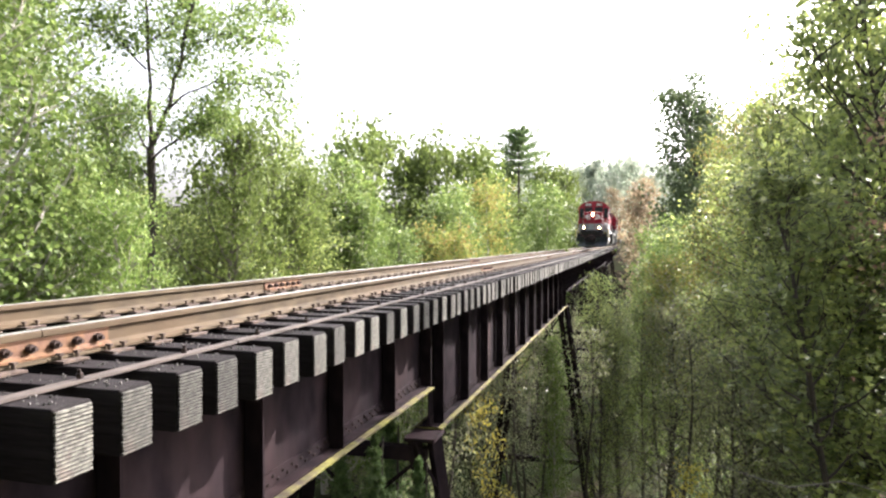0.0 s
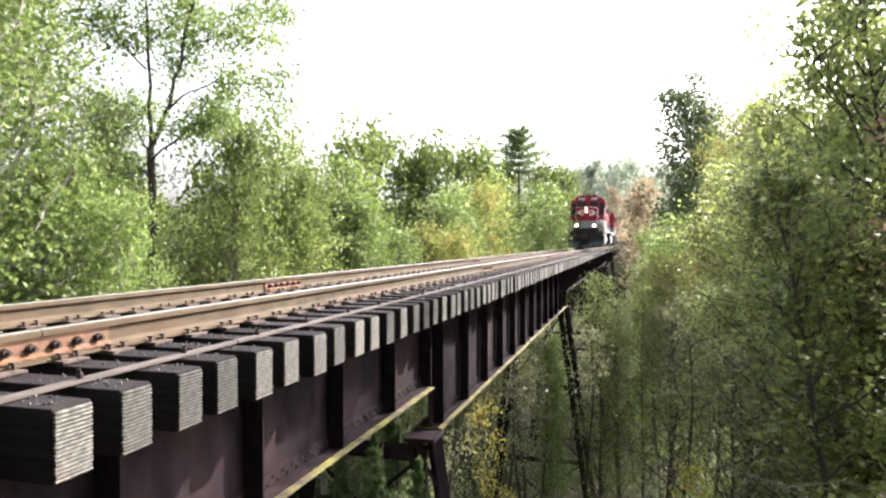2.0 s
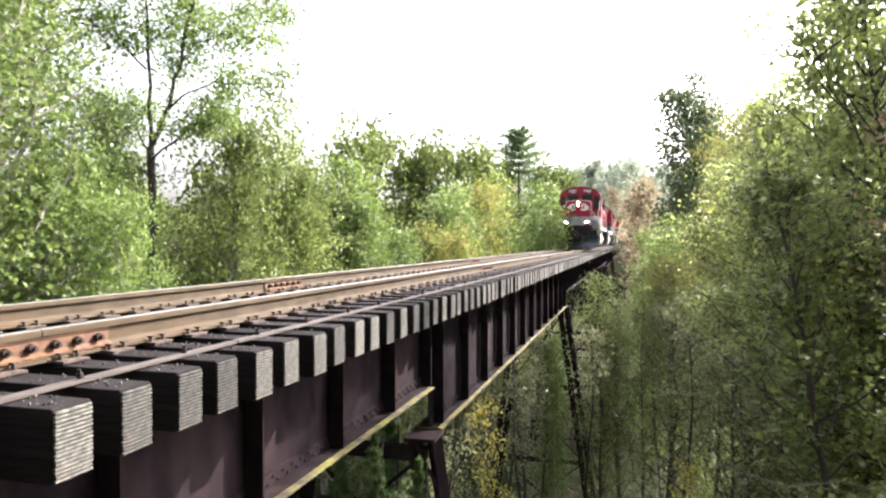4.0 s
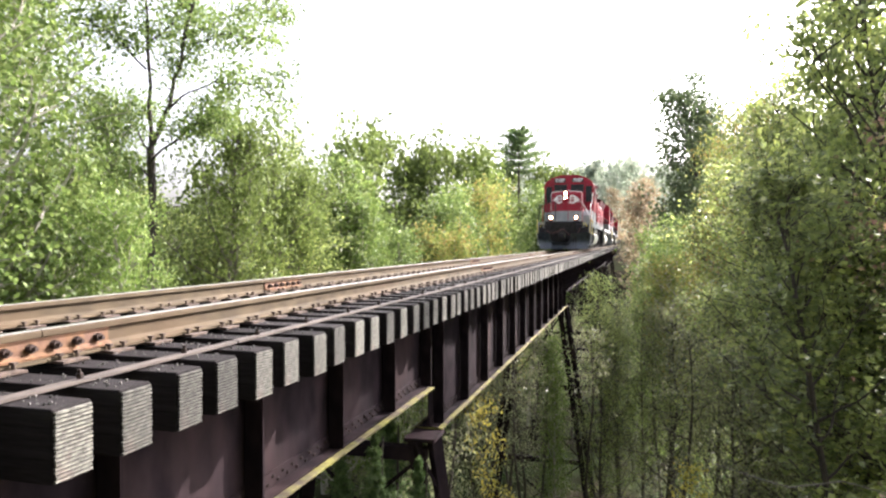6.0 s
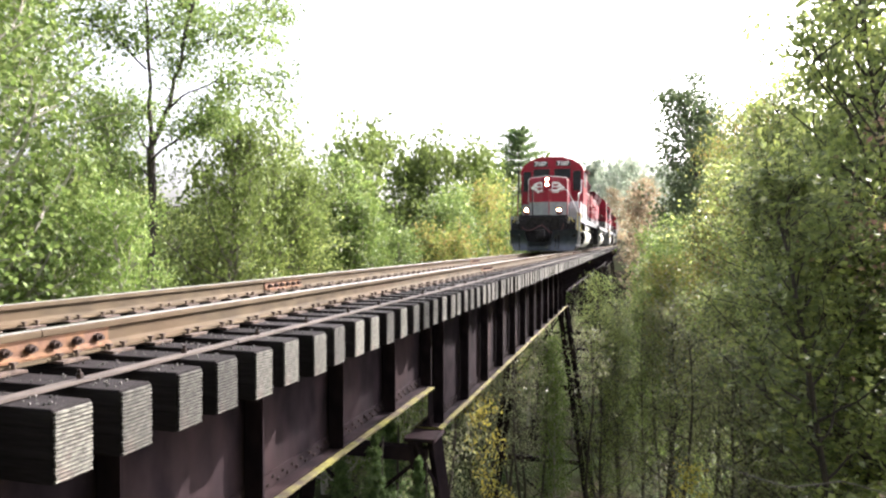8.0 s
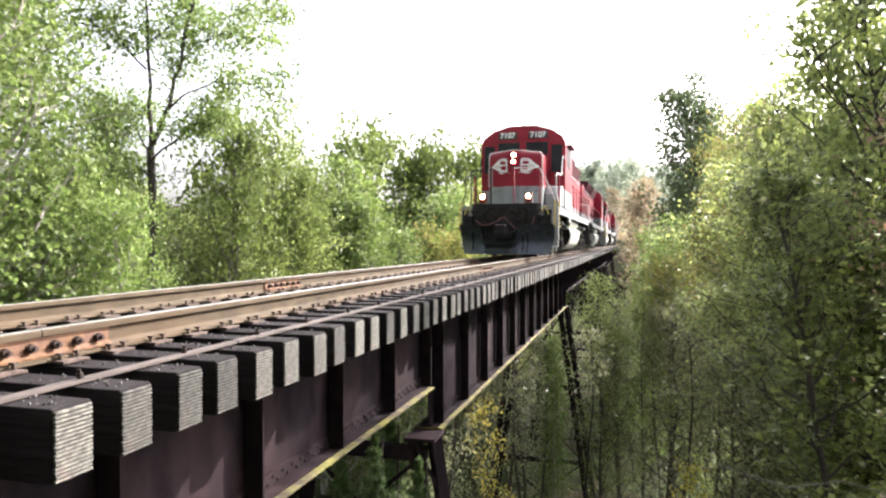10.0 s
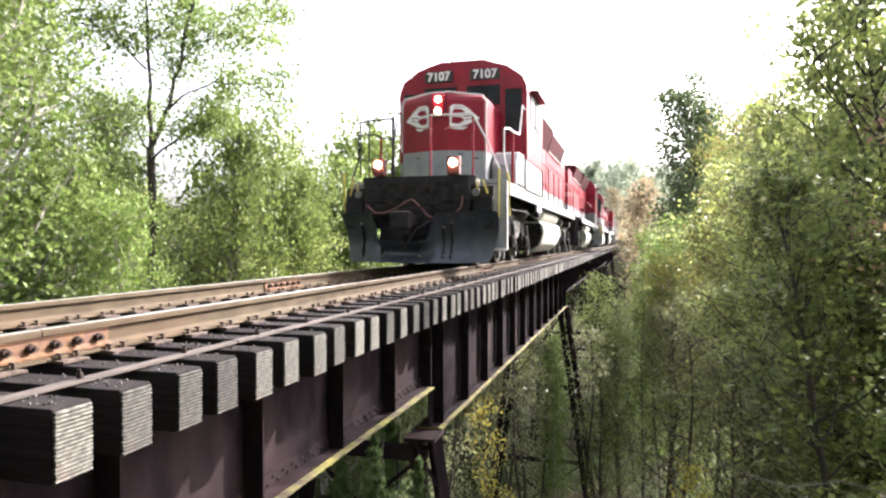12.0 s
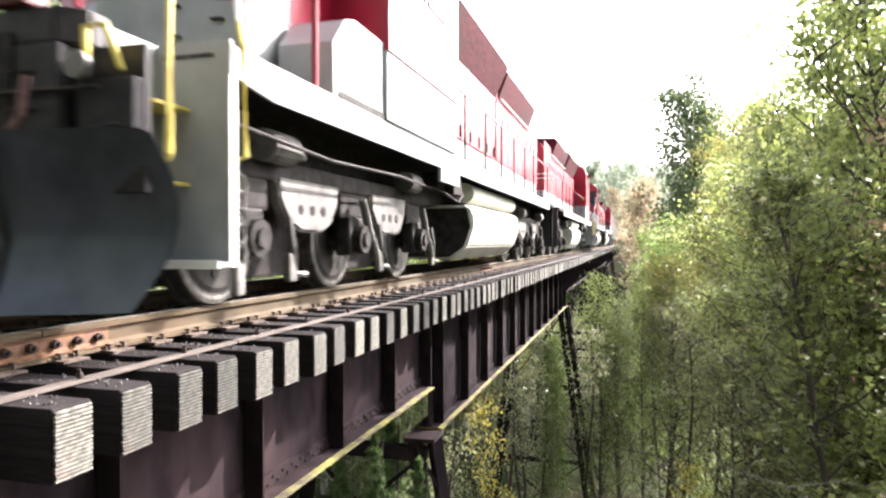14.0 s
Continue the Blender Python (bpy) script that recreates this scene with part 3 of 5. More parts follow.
    for x, z in ((0.45, 2.36), (0.45, 2.12), (-0.5, 2.3), (0.75, 2.28)):
        part("panel_latch", box(bmesh.new(), x - 0.05, x + 0.05, prow(x) - 0.016, prow(x) + 0.03, z, z + 0.018), BLACK, loco)
    # plain swept emblem on the nose, of two wings
    wing = [(0.2, 0.29), (0.28, 0.36), (0.5, 0.35), (0.64, 0.26), (0.76, 0.13), (0.9, 0.02), (0.74, -0.05), (0.6, -0.14), (0.44, -0.2), (0.2, -0.2)]
    cuts_red = ([(0.25, 0.12), (0.3, 0.24), (0.46, 0.24), (0.56, 0.17), (0.44, 0.1)], [(0.25, -0.12), (0.25, 0.05), (0.46, 0.04), (0.54, -0.03), (0.42, -0.13)],
                [(0.5, 0.07), (0.72, 0.09), (0.74, 0.075), (0.52, 0.045)], [(0.55, -0.01), (0.74, 0.025), (0.75, 0.01), (0.56, -0.03)], [(0.3, 0.3), (0.5, 0.3), (0.56, 0.27), (0.5, 0.285), (0.3, 0.28)])
    foot = [(0.08, -0.27), (0.5, -0.27), (0.62, -0.2), (0.46, -0.22), (0.16, -0.23)]

    def badge(s, outline, proud):
        bm = bmesh.new()
        outline = [(0.06 + 0.86 * x, z) for x, z in outline]
        front = [bm.verts.new((s * x, prow(x) - proud, 3.12 + 0.84 * z)) for x, z in outline]
        back = [bm.verts.new((s * x, prow(x) + 0.01, 3.12 + 0.84 * z)) for x, z in outline]
        n = len(outline)
        for i in range(n):
            bm.faces.new((front[i], front[(i + 1) % n], back[(i + 1) % n], back[i]))
        bmesh.ops.triangulate(bm, faces=[bm.faces.new(front)])
        return bm
    for s in (-1, 1):
        w = part("emblem_wing", badge(s, wing, 0.006), WHITE, nose, "white swept wing shape")
        for c in cuts_red:
            part("wing_gap", badge(s, c, 0.011), RED, w)
        part("emblem_foot", badge(s, foot, 0.006), WHITE, nose, "white swept stroke")
    hl = bmesh.new()
    box(hl, -0.13, 0.13, 2.44, 2.53, 3.16, 3.64, 0.02)
    hl = part("headlight", hl, RED, loco, "twin headlight")
    for z in (3.28, 3.52):
        part("lens", rod(bmesh.new(), (0.0, 2.42, z), (0.0, 2.442, z), 0.06, 18), LAMP if first else SILVER, hl, "glowing lens")
    # cab
    cb = bmesh.new()
    prism(cb, [(-1.58, 2.45), (1.58, 2.45), (1.58, 4.16), (1.47, 4.42), (1.1, 4.68), (0.52, 4.86), (-0.52, 4.86), (-1.1, 4.68), (-1.47, 4.42), (-1.58, 4.16)], "y", 4.5, 7.3)
    cab = part("cab", cb, RED, loco, "red cab")
    cl = bmesh.new()
    box(cl, -1.56, 1.56, 4.5, 7.3, 1.745, 2.446)
    part("cab_base", cl, SILVER, loco, "grey lower cab band")
    for x0, x1, z0, z1 in ((1.06, 1.46, 3.1, 4.12), (-1.46, -1.06, 3.1, 4.12), (0.12, 0.94, 3.76, 4.24), (-0.94, -0.12, 3.76, 4.24)):
        w = part("window", box(bmesh.new(), x0, x1, 4.485, 4.499, z0, z1, 0.004), GLASS, cab, "dark cab window")
        wf = bmesh.new()
        for a in ((x0 - 0.04, x1 + 0.04, z1 + 0.002, z1 + 0.04), (x0 - 0.04, x1 + 0.04, z0 - 0.04, z0 - 0.002), (x0 - 0.04, x0 - 0.002, z0, z1), (x1 + 0.002, x1 + 0.04, z0, z1)):
            box(wf, a[0], a[1], 4.475, 4.499, a[2], a[3])
        part("window_frame", wf, RED, w)
    for s in (-1, 1):
        for y0, y1 in ((5.0, 5.75), (5.85, 6.6)):
            part("window", box(bmesh.new(), s * 1.581, s * 1.595, y0, y1, 3.35, 4.06, 0.004), GLASS, cab, "dark cab window")
        part("sunshade", box(bmesh.new(), s * 1.582, s * 1.78, 4.95, 6.65, 4.12, 4.15), RED, cab)
    for s in (-1, 1):
        nb = bmesh.new()
        box(nb, -0.36, 0.36, -0.02, 0.02, -0.13, 0.13, 0.015)
        b = part("number_board", nb, BOARD, cab, "black number board")
        b.matrix_basis = pose(s * 0.57, 4.49, 4.5, 0, 0, s * 4)
        if first:
            tx = bpy.data.curves.new("painted_number", "FONT")
            tx.body, tx.size, tx.align_x, tx.align_y, tx.extrude, tx.offset = "7107", 0.29, "CENTER", "CENTER", 0.003, 0.008
            tx.materials.append(DIGIT)
            d = new("painted_number", tx)
            d.parent = b
            d.matrix_basis = pose(0, -0.026, 0, 90, 0, 0)
        else:
            part("painted_number", box(bmesh.new(), -0.26, 0.26, -0.026, -0.02, -0.07, 0.07), DIGIT, b, "white number bar")
    top = bmesh.new()
    rod(top, (-0.35, 4.9, 4.85), (-0.35, 4.9, 5.1), 0.012, 6)
    rod(top, (0.5, 4.9, 4.85), (0.5, 4.9, 5.1), 0.012, 6)
    box(top, -0.2, 0.2, 5.4, 5.8, 4.86, 4.97, 0.03)
    part("antenna", top, BLACK, cab)
    # long hood
    h1 = hood(bmesh.new(), 0.93, 2.35, 4.1, 7.3, 20.0, 0.25)
    lh = part("long_hood", h1, RED, loco, "red engine hood")
    part("hood_base", box(bmesh.new(), -0.935, 0.935, 7.3, 20.0, 1.72, 2.346), SILVER, loco, "grey lower hood band")
    dm = bmesh.new()
    box(dm, 0, 0.02, -0.36, 0.36, 1.8, 3.55, 0.006)
    rod(dm, (0.03, 0.3, 2.7), (0.03, 0.3, 2.9), 0.015, 6)
    red_door = mesh_of("hood_door", dm, RED)
    dm = bmesh.new()
    box(dm, 0, 0.02, -0.36, 0.36, 1.8, 3.2, 0.006)
    tall_door = mesh_of("hood_door", dm, RED)
    dm = bmesh.new()
    box(dm, 0.021, 0.05, -0.02, 0.02, 0, 0.2, 0.006)
    latch = mesh_of("door_latch", dm, UNDER)
    for s in (-1, 1):
        for i in range(9):
            share("hood_door", red_door, lh, pose(s * 0.938, 13.6 + 0.76 * i, 0.56, 0, 0, 0 if s > 0 else 180))
        for i in range(7):
            d = share("hood_door", tall_door, lh, pose(s * 0.94, 8.0 + 0.76 * i, 0.56, 0, 0, 0 if s > 0 else 180))
            share("door_latch", latch, d, pose(0, 0.33, 1.85))
    if first:
        part("deck_gap", box(bmesh.new(), 1.531, 1.536, 3.4, 7.0, 1.742, 1.8), UNDER, loco)
        part("cab_stripe", box(bmesh.new(), 0.95, 1.5, 4.488, 4.498, 2.42, 2.455), YELLOW, cab, "yellow edge stripe")
    # shade is put into the posts' colour: black under a red handrail
    post = bmesh.new()
    rod(post, (0, 0, 1.74), (0, 0, 2.78), 0.017, 6)
    post = mesh_of("handrail_post", post, BLACK)
    for s in (-1, 1):
        for i in range(8):
            share("handrail_post", post, loco, pose(s * 1.46, 8.2 + 1.5 * i, 0))
        part("handrail", bent(bmesh.new(), [(s * 1.46, 7.4, 2.78), (s * 1.46, 19.0, 2.78)], 0.017), RED, loco)
    bl = bmesh.new()
    prism(bl, [(-0.95, 3.74), (0.95, 3.74), (1.28, 4.44), (1.1, 4.6), (-1.1, 4.6), (-1.28, 4.44)], "y", 8.6, 13.1)
    bmesh.ops.bevel(bl, geom=bl.edges[:], offset=0.04, segments=2, affect="EDGES")
    part("blower_housing", bl, DARK_RED, loco, "dark red overhanging blower housing")
    rd = bmesh.new()
    prism(rd, [(-0.95, 3.76), (0.95, 3.76), (1.2, 4.4), (1.06, 4.5), (-1.06, 4.5), (-1.2, 4.4)], "y", 13.4, 17.9)
    part("radiator", rd, DARK_RED, loco, "dark red flared radiator housing")
    for s in (-1, 1):
        part("radiator_lip", bent(bmesh.new(), [(s * 1.03, 13.45, 3.8), (s * 1.03, 18.4, 3.8)], 0.025), WHITE, loco, "pale lip under the radiator")
    # plain rear end of the hood
    for s in (-1, 1):
        rb = part("number_board", box(bmesh.new(), s * 0.42 - 0.3, s * 0.42 + 0.3, 20.002, 20.03, 3.55, 3.8, 0.01), BOARD, lh, "black number board")
        part("painted_number", box(bmesh.new(), s * 0.42 - 0.22, s * 0.42 + 0.22, 20.031, 20.036, 3.61, 3.74), DIGIT, rb, "white number bar")
        part("rear_emblem", prism(bmesh.new(), [(s * 0.15, 2.85), (s * 0.7, 3.0), (s * 0.5, 3.2), (s * 0.2, 3.22)], "y", 20.002, 20.012), WHITE, lh, "white swept shape")
    part("rear_light", rod(bmesh.new(), (0, 20.0, 4.0), (0, 20.06, 4.0), 0.09, 14), SILVER, lh)
    part("rear_pilot", box(bmesh.new(), -1.45, 1.45, 20.2, 20.24, 0.35, 1.72, 0.01), BLACK, loco, "black end plate")
    part("rear_coupler", box(bmesh.new(), -0.14, 0.14, 20.24, 20.95, 0.75, 1.02, 0.04), BLACK, loco)
    for s in (-1, 1):
        part("end_rail", bent(bmesh.new(), [(s * 1.4, 20.2, 1.72), (s * 1.4, 20.2, 2.75), (s * 0.4, 20.2, 2.75), (s * 0.4, 20.2, 1.72)], 0.02), WHITE, loco, "white end handrail")
    for y in (14.2, 15.6, 17.0):
        part("roof_fan", rod(bmesh.new(), (0, y, 4.1), (0, y, 4.62), 0.5, 20), UNDER, loco)
    # steps and handrails at the front corners
    for s in (-1, 1):
        stp = bmesh.new()
        box(stp, s * 1.06, s * 1.63, 1.62, 1.66, 0.36, 1.72)
        box(stp, s * 1.1, s * 1.63, 1.5, 1.65, 0.34, 0.37)
        box(stp, s * 1.06, s * 1.1, 1.1, 1.62, 0.7, 1.72)
        sw = part("step_well", stp, SILVER, loco, "grey step well")
        for z in (0.82, 1.28):
            part("step_tread", box(bmesh.new(), s * 1.1, s * 1.34, 1.3, 1.615, z + 0.012, z + 0.035), YELLOW, sw, "yellow step edge")
        strip = bmesh.new()
        box(strip, s * 1.632, s * 1.64, 1.6, 1.67, 0.34, 1.5)
        box(strip, s * 1.1, s * 1.63, 1.49, 1.498, 0.33, 0.385)
        part("edge_stripe", strip, WHITE, sw, "white line along the edge")
        if first:
            for k in range(9):
                part("stencil_bar", box(bmesh.new(), s * (1.16 + 0.04 * k), s * (1.188 + 0.04 * k), 1.612, 1.619, 1.62, 1.645), BLACK, sw)
        part("step_rail", bent(bmesh.new(), [(s * 1.5, 1.2, 0.95), (s * 1.56, 1.14, 0.97), (s * 1.57, 1.14, 1.87)], 0.022), YELLOW, loco, "yellow step handrail")
        part("step_rail", bent(bmesh.new(), [(s * 1.56, 1.75, 1.0), (s * 1.66, 1.74, 1.02), (s * 1.66, 1.7, 1.7), (s * 1.62, 1.72, 1.85)], 0.022), YELLOW, loco, "yellow step handrail")
        part("step_rail", bent(bmesh.new(), [(s * 1.2, 0.95, 1.4), (s * 1.2, 0.95, 1.62), (s * 1.3, 0.97, 1.64), (s * 1.38, 1.0, 1.4)], 0.02), YELLOW, loco, "yellow grab iron")
        rail_paint = WHITE if s > 0 else BLACK
        if s > 0:
            part("porch_rail", bent(bmesh.new(), [(1.57, 1.14, 1.87), (1.35, 1.05, 2.4), (1.12, 1.0, 2.84), (1.05, 1.0, 2.9), (0.27, 1.0, 2.9)], 0.02), rail_paint, loco)
        else:
            part("porch_rail", bent(bmesh.new(), [(-0.48, 1.0, 2.88), (-0.98, 1.0, 2.86), (-1.16, 1.0, 2.82)], 0.02), rail_paint, loco)
        part("porch_rail", bent(bmesh.new(), [(s * 1.62, 1.72, 1.85), (s * 1.54, 1.8, 2.2), (s * 1.54, 1.8, 2.72), (s * 1.5, 2.6, 2.86), (s * 1.5, 3.0, 2.86), (s * 1.5, 3.9, 2.94),
                                               (s * 1.52, 4.2, 3.64), (s * 1.56, 4.9, 3.55)], 0.02), rail_paint, loco)
        for x, y, h, r in ((0.27, 1.0, 2.9, 0.02), (1.1, 1.0, 2.86, 0.02)) if s > 0 else ((0.48, 1.0, 2.92, 0.035), (0.98, 1.0, 2.86, 0.018), (1.16, 1.0, 2.86, 0.018)):
            part("porch_post", rod(bmesh.new(), (s * x, y, 1.75), (s * x, y, h), r, 8), RED if s > 0 else BLACK, loco)
        part("porch_post", rod(bmesh.new(), (s * 1.5, 3.0, 1.75), (s * 1.5, 3.0, 2.86), 0.03, 8), RED, loco)
    bb = bmesh.new()
    prism(bb, [(3.3, 1.745), (4.49, 1.745), (4.49, 2.52), (3.75, 2.52), (3.55, 2.46), (3.3, 2.2)], "x", 1.0, 1.52)
    part("battery_box", bb, SILVER, loco, "grey battery box on the walkway")
    for k in range(5):
        ring = [(1.5 + (0.012 if k % 2 else 0.05) * math.cos(a), 1.9 + (0.05 if k % 2 else 0.012) * math.cos(a), 0.86 - 0.11 * k + 0.075 * math.sin(a)) for a in [0.7854 * i for i in range(9)]]
        part("chain_link", bent(bmesh.new(), ring, 0.016, 5), TRUCK, loco)
    part("chain_hook", box(bmesh.new(), 1.46, 1.53, 1.85, 1.93, 0.14, 0.36, 0.015), TRUCK, loco)
    # trucks
    casting = prism(bmesh.new(), [(-0.62, 1.06), (-0.58, 0.85), (-0.42, 0.66), (-0.2, 0.58), (0.2, 0.58), (0.42, 0.66), (0.56, 0.85), (0.6, 1.06)], "x", 1.0, 1.12)
    bmesh.ops.bevel(casting, geom=casting.edges[:], offset=0.025, segments=2, affect="EDGES")
    hole = bmesh.new()
    rod(hole, (1.118, 0, 0.78), (1.126, 0, 0.78), 0.05, 12)
    beam = bmesh.new()
    box(beam, 0.95, 1.1, -2.75, 2.75, 1.0, 1.18, 0.03)
    for y in (-2.1, 0.0, 2.1):
        box(beam, 0.94, 1.08, y - 0.34, y + 0.34, 0.74, 1.05, 0.04)
    jb = bmesh.new()
    rod(jb, (0.9, 0, 0), (1.22, 0, 0), 0.15, 14)
    box(jb, 0.95, 1.12, -0.2, 0.2, -0.17, 0.24, 0.03)
    rod(jb, (1.22, 0, 0), (1.25, 0, 0), 0.08, 10)
    bc = bmesh.new()
    rod(bc, (1.2, -0.3, 1.25), (1.2, 0.12, 1.25), 0.13, 14)
    rod(bc, (1.2, 0.12, 1.25), (1.2, 0.35, 1.23), 0.05, 8)
    pin = bmesh.new()
    bent(pin, [(1.14, -0.04, 0.7), (1.17, -0.02, 0.45), (1.14, 0.05, 0.22), (1.12, 0.3, 0.2)], 0.03)
    box(pin, 1.1, 1.17, -0.08, 0.06, 0.15, 0.4, 0.02)
    shock = bmesh.new()
    rod(shock, (1.2, 0.28, 0.4), (1.2, -0.05, 0.95), 0.045, 10)
    rod(shock, (1.2, 0.34, 0.3), (1.2, 0.2, 0.53), 0.06, 10)
    fm, hm, bmm, jm, cm, pm, sm = (mesh_of("truck_casting", casting, TRUCK), mesh_of("casting_hole", hole, UNDER), mesh_of("truck_beam", beam, UNDER), mesh_of("journal_box", jb, UNDER),
                                   mesh_of("brake_cylinder", bc, TRUCK), mesh_of("brake_hanger", pin, TRUCK), mesh_of("shock_absorber", shock, TRUCK))
    for c, flip0 in ((4.75, 0), (17.1, 180)):
        tk = part("truck", box(bmesh.new(), -0.62, 0.62, -2.7, 2.7, 0.16, 1.05, 0.03), UNDER, loco, "grimy six-wheel truck")
        tk.matrix_basis = pose(0, c, 0)
        for s in (0, 180):
            flip = pose(0, 0, 0, 0, 0, s)
            d = 1 if s == 0 else -1
            share("truck_beam", bmm, tk, flip)
            for y in (-1.05, 1.02):
                share("truck_casting", fm, tk, flip @ pose(0, d * y, 0), "dusty silver truck casting")
                for k in (-0.22, 0.0, 0.22):
                    share("casting_hole", hm, tk, flip @ pose(0, d * y + k, 0))
            for y in (-2.1, 0.0, 2.1):
                share("journal_box", jm, tk, flip @ pose(0, d * y, 0.52))
                share("brake_hanger", pm, tk, flip @ pose(0, d * y + 0.62, 0))
            for y in (-1.75, 1.6):
                share("brake_cylinder", cm, tk, flip @ pose(0, d * y, 0))
            share("shock_absorber", sm, tk, flip @ pose(0, 0, 0))
            share("shock_absorber", sm, tk, flip @ pose(0, d * 2.1, 0))
    am, rm = axle_mesh(), rim_mesh()
    axles = []
    for y in AXLES:
        a = share("wheelset", am, loco, pose(0, y, 0.508))
        share("tyre", rm, a, Matrix(), "bright worn tyre")
        share("tyre", rm, a, pose(0, 0, 0, 0, 0, 180), "bright worn tyre")
        axles.append(a)
    # fuel tank and air tank
    ft = prism(bmesh.new(), [(-1.3, 0.42), (-1.05, 0.2), (1.05, 0.2), (1.3, 0.42), (1.42, 0.75), (1.4, 1.0), (1.3, 1.12), (-1.3, 1.12), (-1.4, 1.0), (-1.42, 0.75)], "y", 8.95, 13.6)
    bmesh.ops.bevel(ft, geom=ft.edges[:], offset=0.03, segments=2, affect="EDGES")
    tank = part("fuel_tank", ft, TANK, loco, "grey dusty fuel tank")
    part("tank_end", prism(bmesh.new(), [(-1.25, 0.42), (-1.0, 0.24), (1.0, 0.24), (1.25, 0.42), (1.37, 0.75), (1.3, 1.06), (-1.3, 1.06), (-1.37, 0.75)], "y", 8.92, 8.949), UNDER, tank)
    gg = bmesh.new()
    box(gg, 1.395, 1.41, 10.0, 10.08, 0.8, 1.02, 0.004)
    part("fuel_gauge", gg, BLACK, tank)
    for s in (-1, 1):
        part("air_tank", rod(bmesh.new(), (s * 1.2, 9.2, 1.33), (s * 1.2, 13.4, 1.33), 0.17, 16), TANK, loco, "grey air reservoir")
        pp = bmesh.new()
        bent(pp, [(s * 1.38, 1.9, 1.3), (s * 1.36, 3.6, 1.22), (s * 1.38, 5.4, 1.25), (s * 1.36, 7.4, 1.2), (s * 1.4, 8.0, 1.1), (s * 1.38, 8.4, 1.25)], 0.016)
        box(pp, s * 1.2, s * 1.42, 7.7, 8.2, 1.2, 1.46, 0.03)
        box(pp, s * 1.2, s * 1.4, 6.9, 7.3, 1.25, 1.46, 0.03)
        part("air_pipe", pp, UNDER, loco)
    return loco, axles


def build_hopper(m):
    car = thing("hopper_car", "pale covered hopper car coupled behind the locomotives", "railway car", m, "hopper cars")
    bd = prism(bmesh.new(), [(-1.45, 1.0), (1.45, 1.0), (1.5, 2.2), (1.5, 3.9), (1.1, 4.3), (-1.1, 4.3), (-1.5, 3.9), (-1.5, 2.2)], "y", 0.7, 15.2)
    body = part("body", bd, HOPPER, car)
    rb = bmesh.new()
    box(rb, -1.54, 1.54, -0.05, 0.05, 1.0, 3.9)
    rb = mesh_of("rib", rb, HOPPER)
    for i in range(12):
        share("rib", rb, body, pose(0, 1.2 + 1.22 * i, 0))
    ch = bmesh.new()
    for y in (2.5, 6.3, 10, 13.2):
        prism(ch, [(-1.2, 1.0), (1.2, 1.0), (0.4, 0.35), (-0.4, 0.35)], "y", y - 0.9, y + 0.9)
    part("chute", ch, UNDER, car)
    fr = bmesh.new()
    box(fr, -0.3, 0.3, 0.0, 15.9, 0.75, 0.98)
    part("centre_sill", fr, UNDER, car)
    am = axle_mesh()
    axles = [share("wheelset", am, car, pose(0, y, 0.508)) for y in (1.4, 3.1, 12.8, 14.5)]
    return car, axles


# ---- trees ----
def leaf_mesh(name, centres, sizes, rng, material, droop=0.3, slim=0.62, fold=0.18, flat=0.0):
    """Many leaves, each a folded diamond of its own turn, as one mesh."""
    n = len(centres)
    d = rng.normal(size=(n, 3))
    d[:, 2] = d[:, 2] * (1 - flat) - droop
    d /= np.linalg.norm(d, axis=1)[:, None]
    lean = rng.normal(size=(n, 3)) * (1 - 0.6 * flat)
    lean[:, 2] += 2.0 * flat
    e = np.cross(d, lean)
    e /= np.linalg.norm(e, axis=1)[:, None]
    u = np.cross(d, e)
    s = sizes[:, None]
    v = np.empty((n, 4, 3), np.float32)
    v[:, 0] = centres - d * s * 0.5
    v[:, 1] = centres + e * s * slim * 0.5 + u * s * fold
    v[:, 2] = centres + d * s * 0.5
    v[:, 3] = centres - e * s * slim * 0.5 + u * s * fold
    me = bpy.data.meshes.new(name)
    me.vertices.add(n * 4)
    me.vertices.foreach_set("co", v.ravel())
    me.loops.add(n * 4)
    me.loops.foreach_set("vertex_index", np.arange(n * 4, dtype=np.int32))
    me.polygons.add(n)
    me.polygons.foreach_set("loop_start", np.arange(0, n * 4, 4, dtype=np.int32))
    me.polygons.foreach_set("loop_total", np.full(n, 4, dtype=np.int32))
    me.update(calc_edges=True)
    me.materials.append(material)
    return me


def limb(bm, p, d, length, r, rng, lift, n=6, steps=6, wander=0.16):
    """A bending, tapering limb; gives its points."""
    pts, rings, p = [], [], Vector(p)
    d = Vector(d).normalized()
    for i in range(steps + 1):
        pts.append(p.copy())
        rr = max(r * (1 - 0.82 * i / steps), 0.006)
        q = d.to_track_quat("Z", "Y")
        rings.append([bm.verts.new(p + q @ Vector((rr * math.cos(6.2832 * j / n), rr * math.sin(6.2832 * j / n), 0))) for j in range(n)])
        d = (d + Vector(rng.normal(size=3)) * wander + Vector((0, 0, lift))).normalized()
        p = p + d * (length / steps)
    for a, b in zip(rings, rings[1:]):
        for j in range(n):
            bm.faces.new((a[j], a[(j + 1) % n], b[(j + 1) % n], b[j]))
    return pts


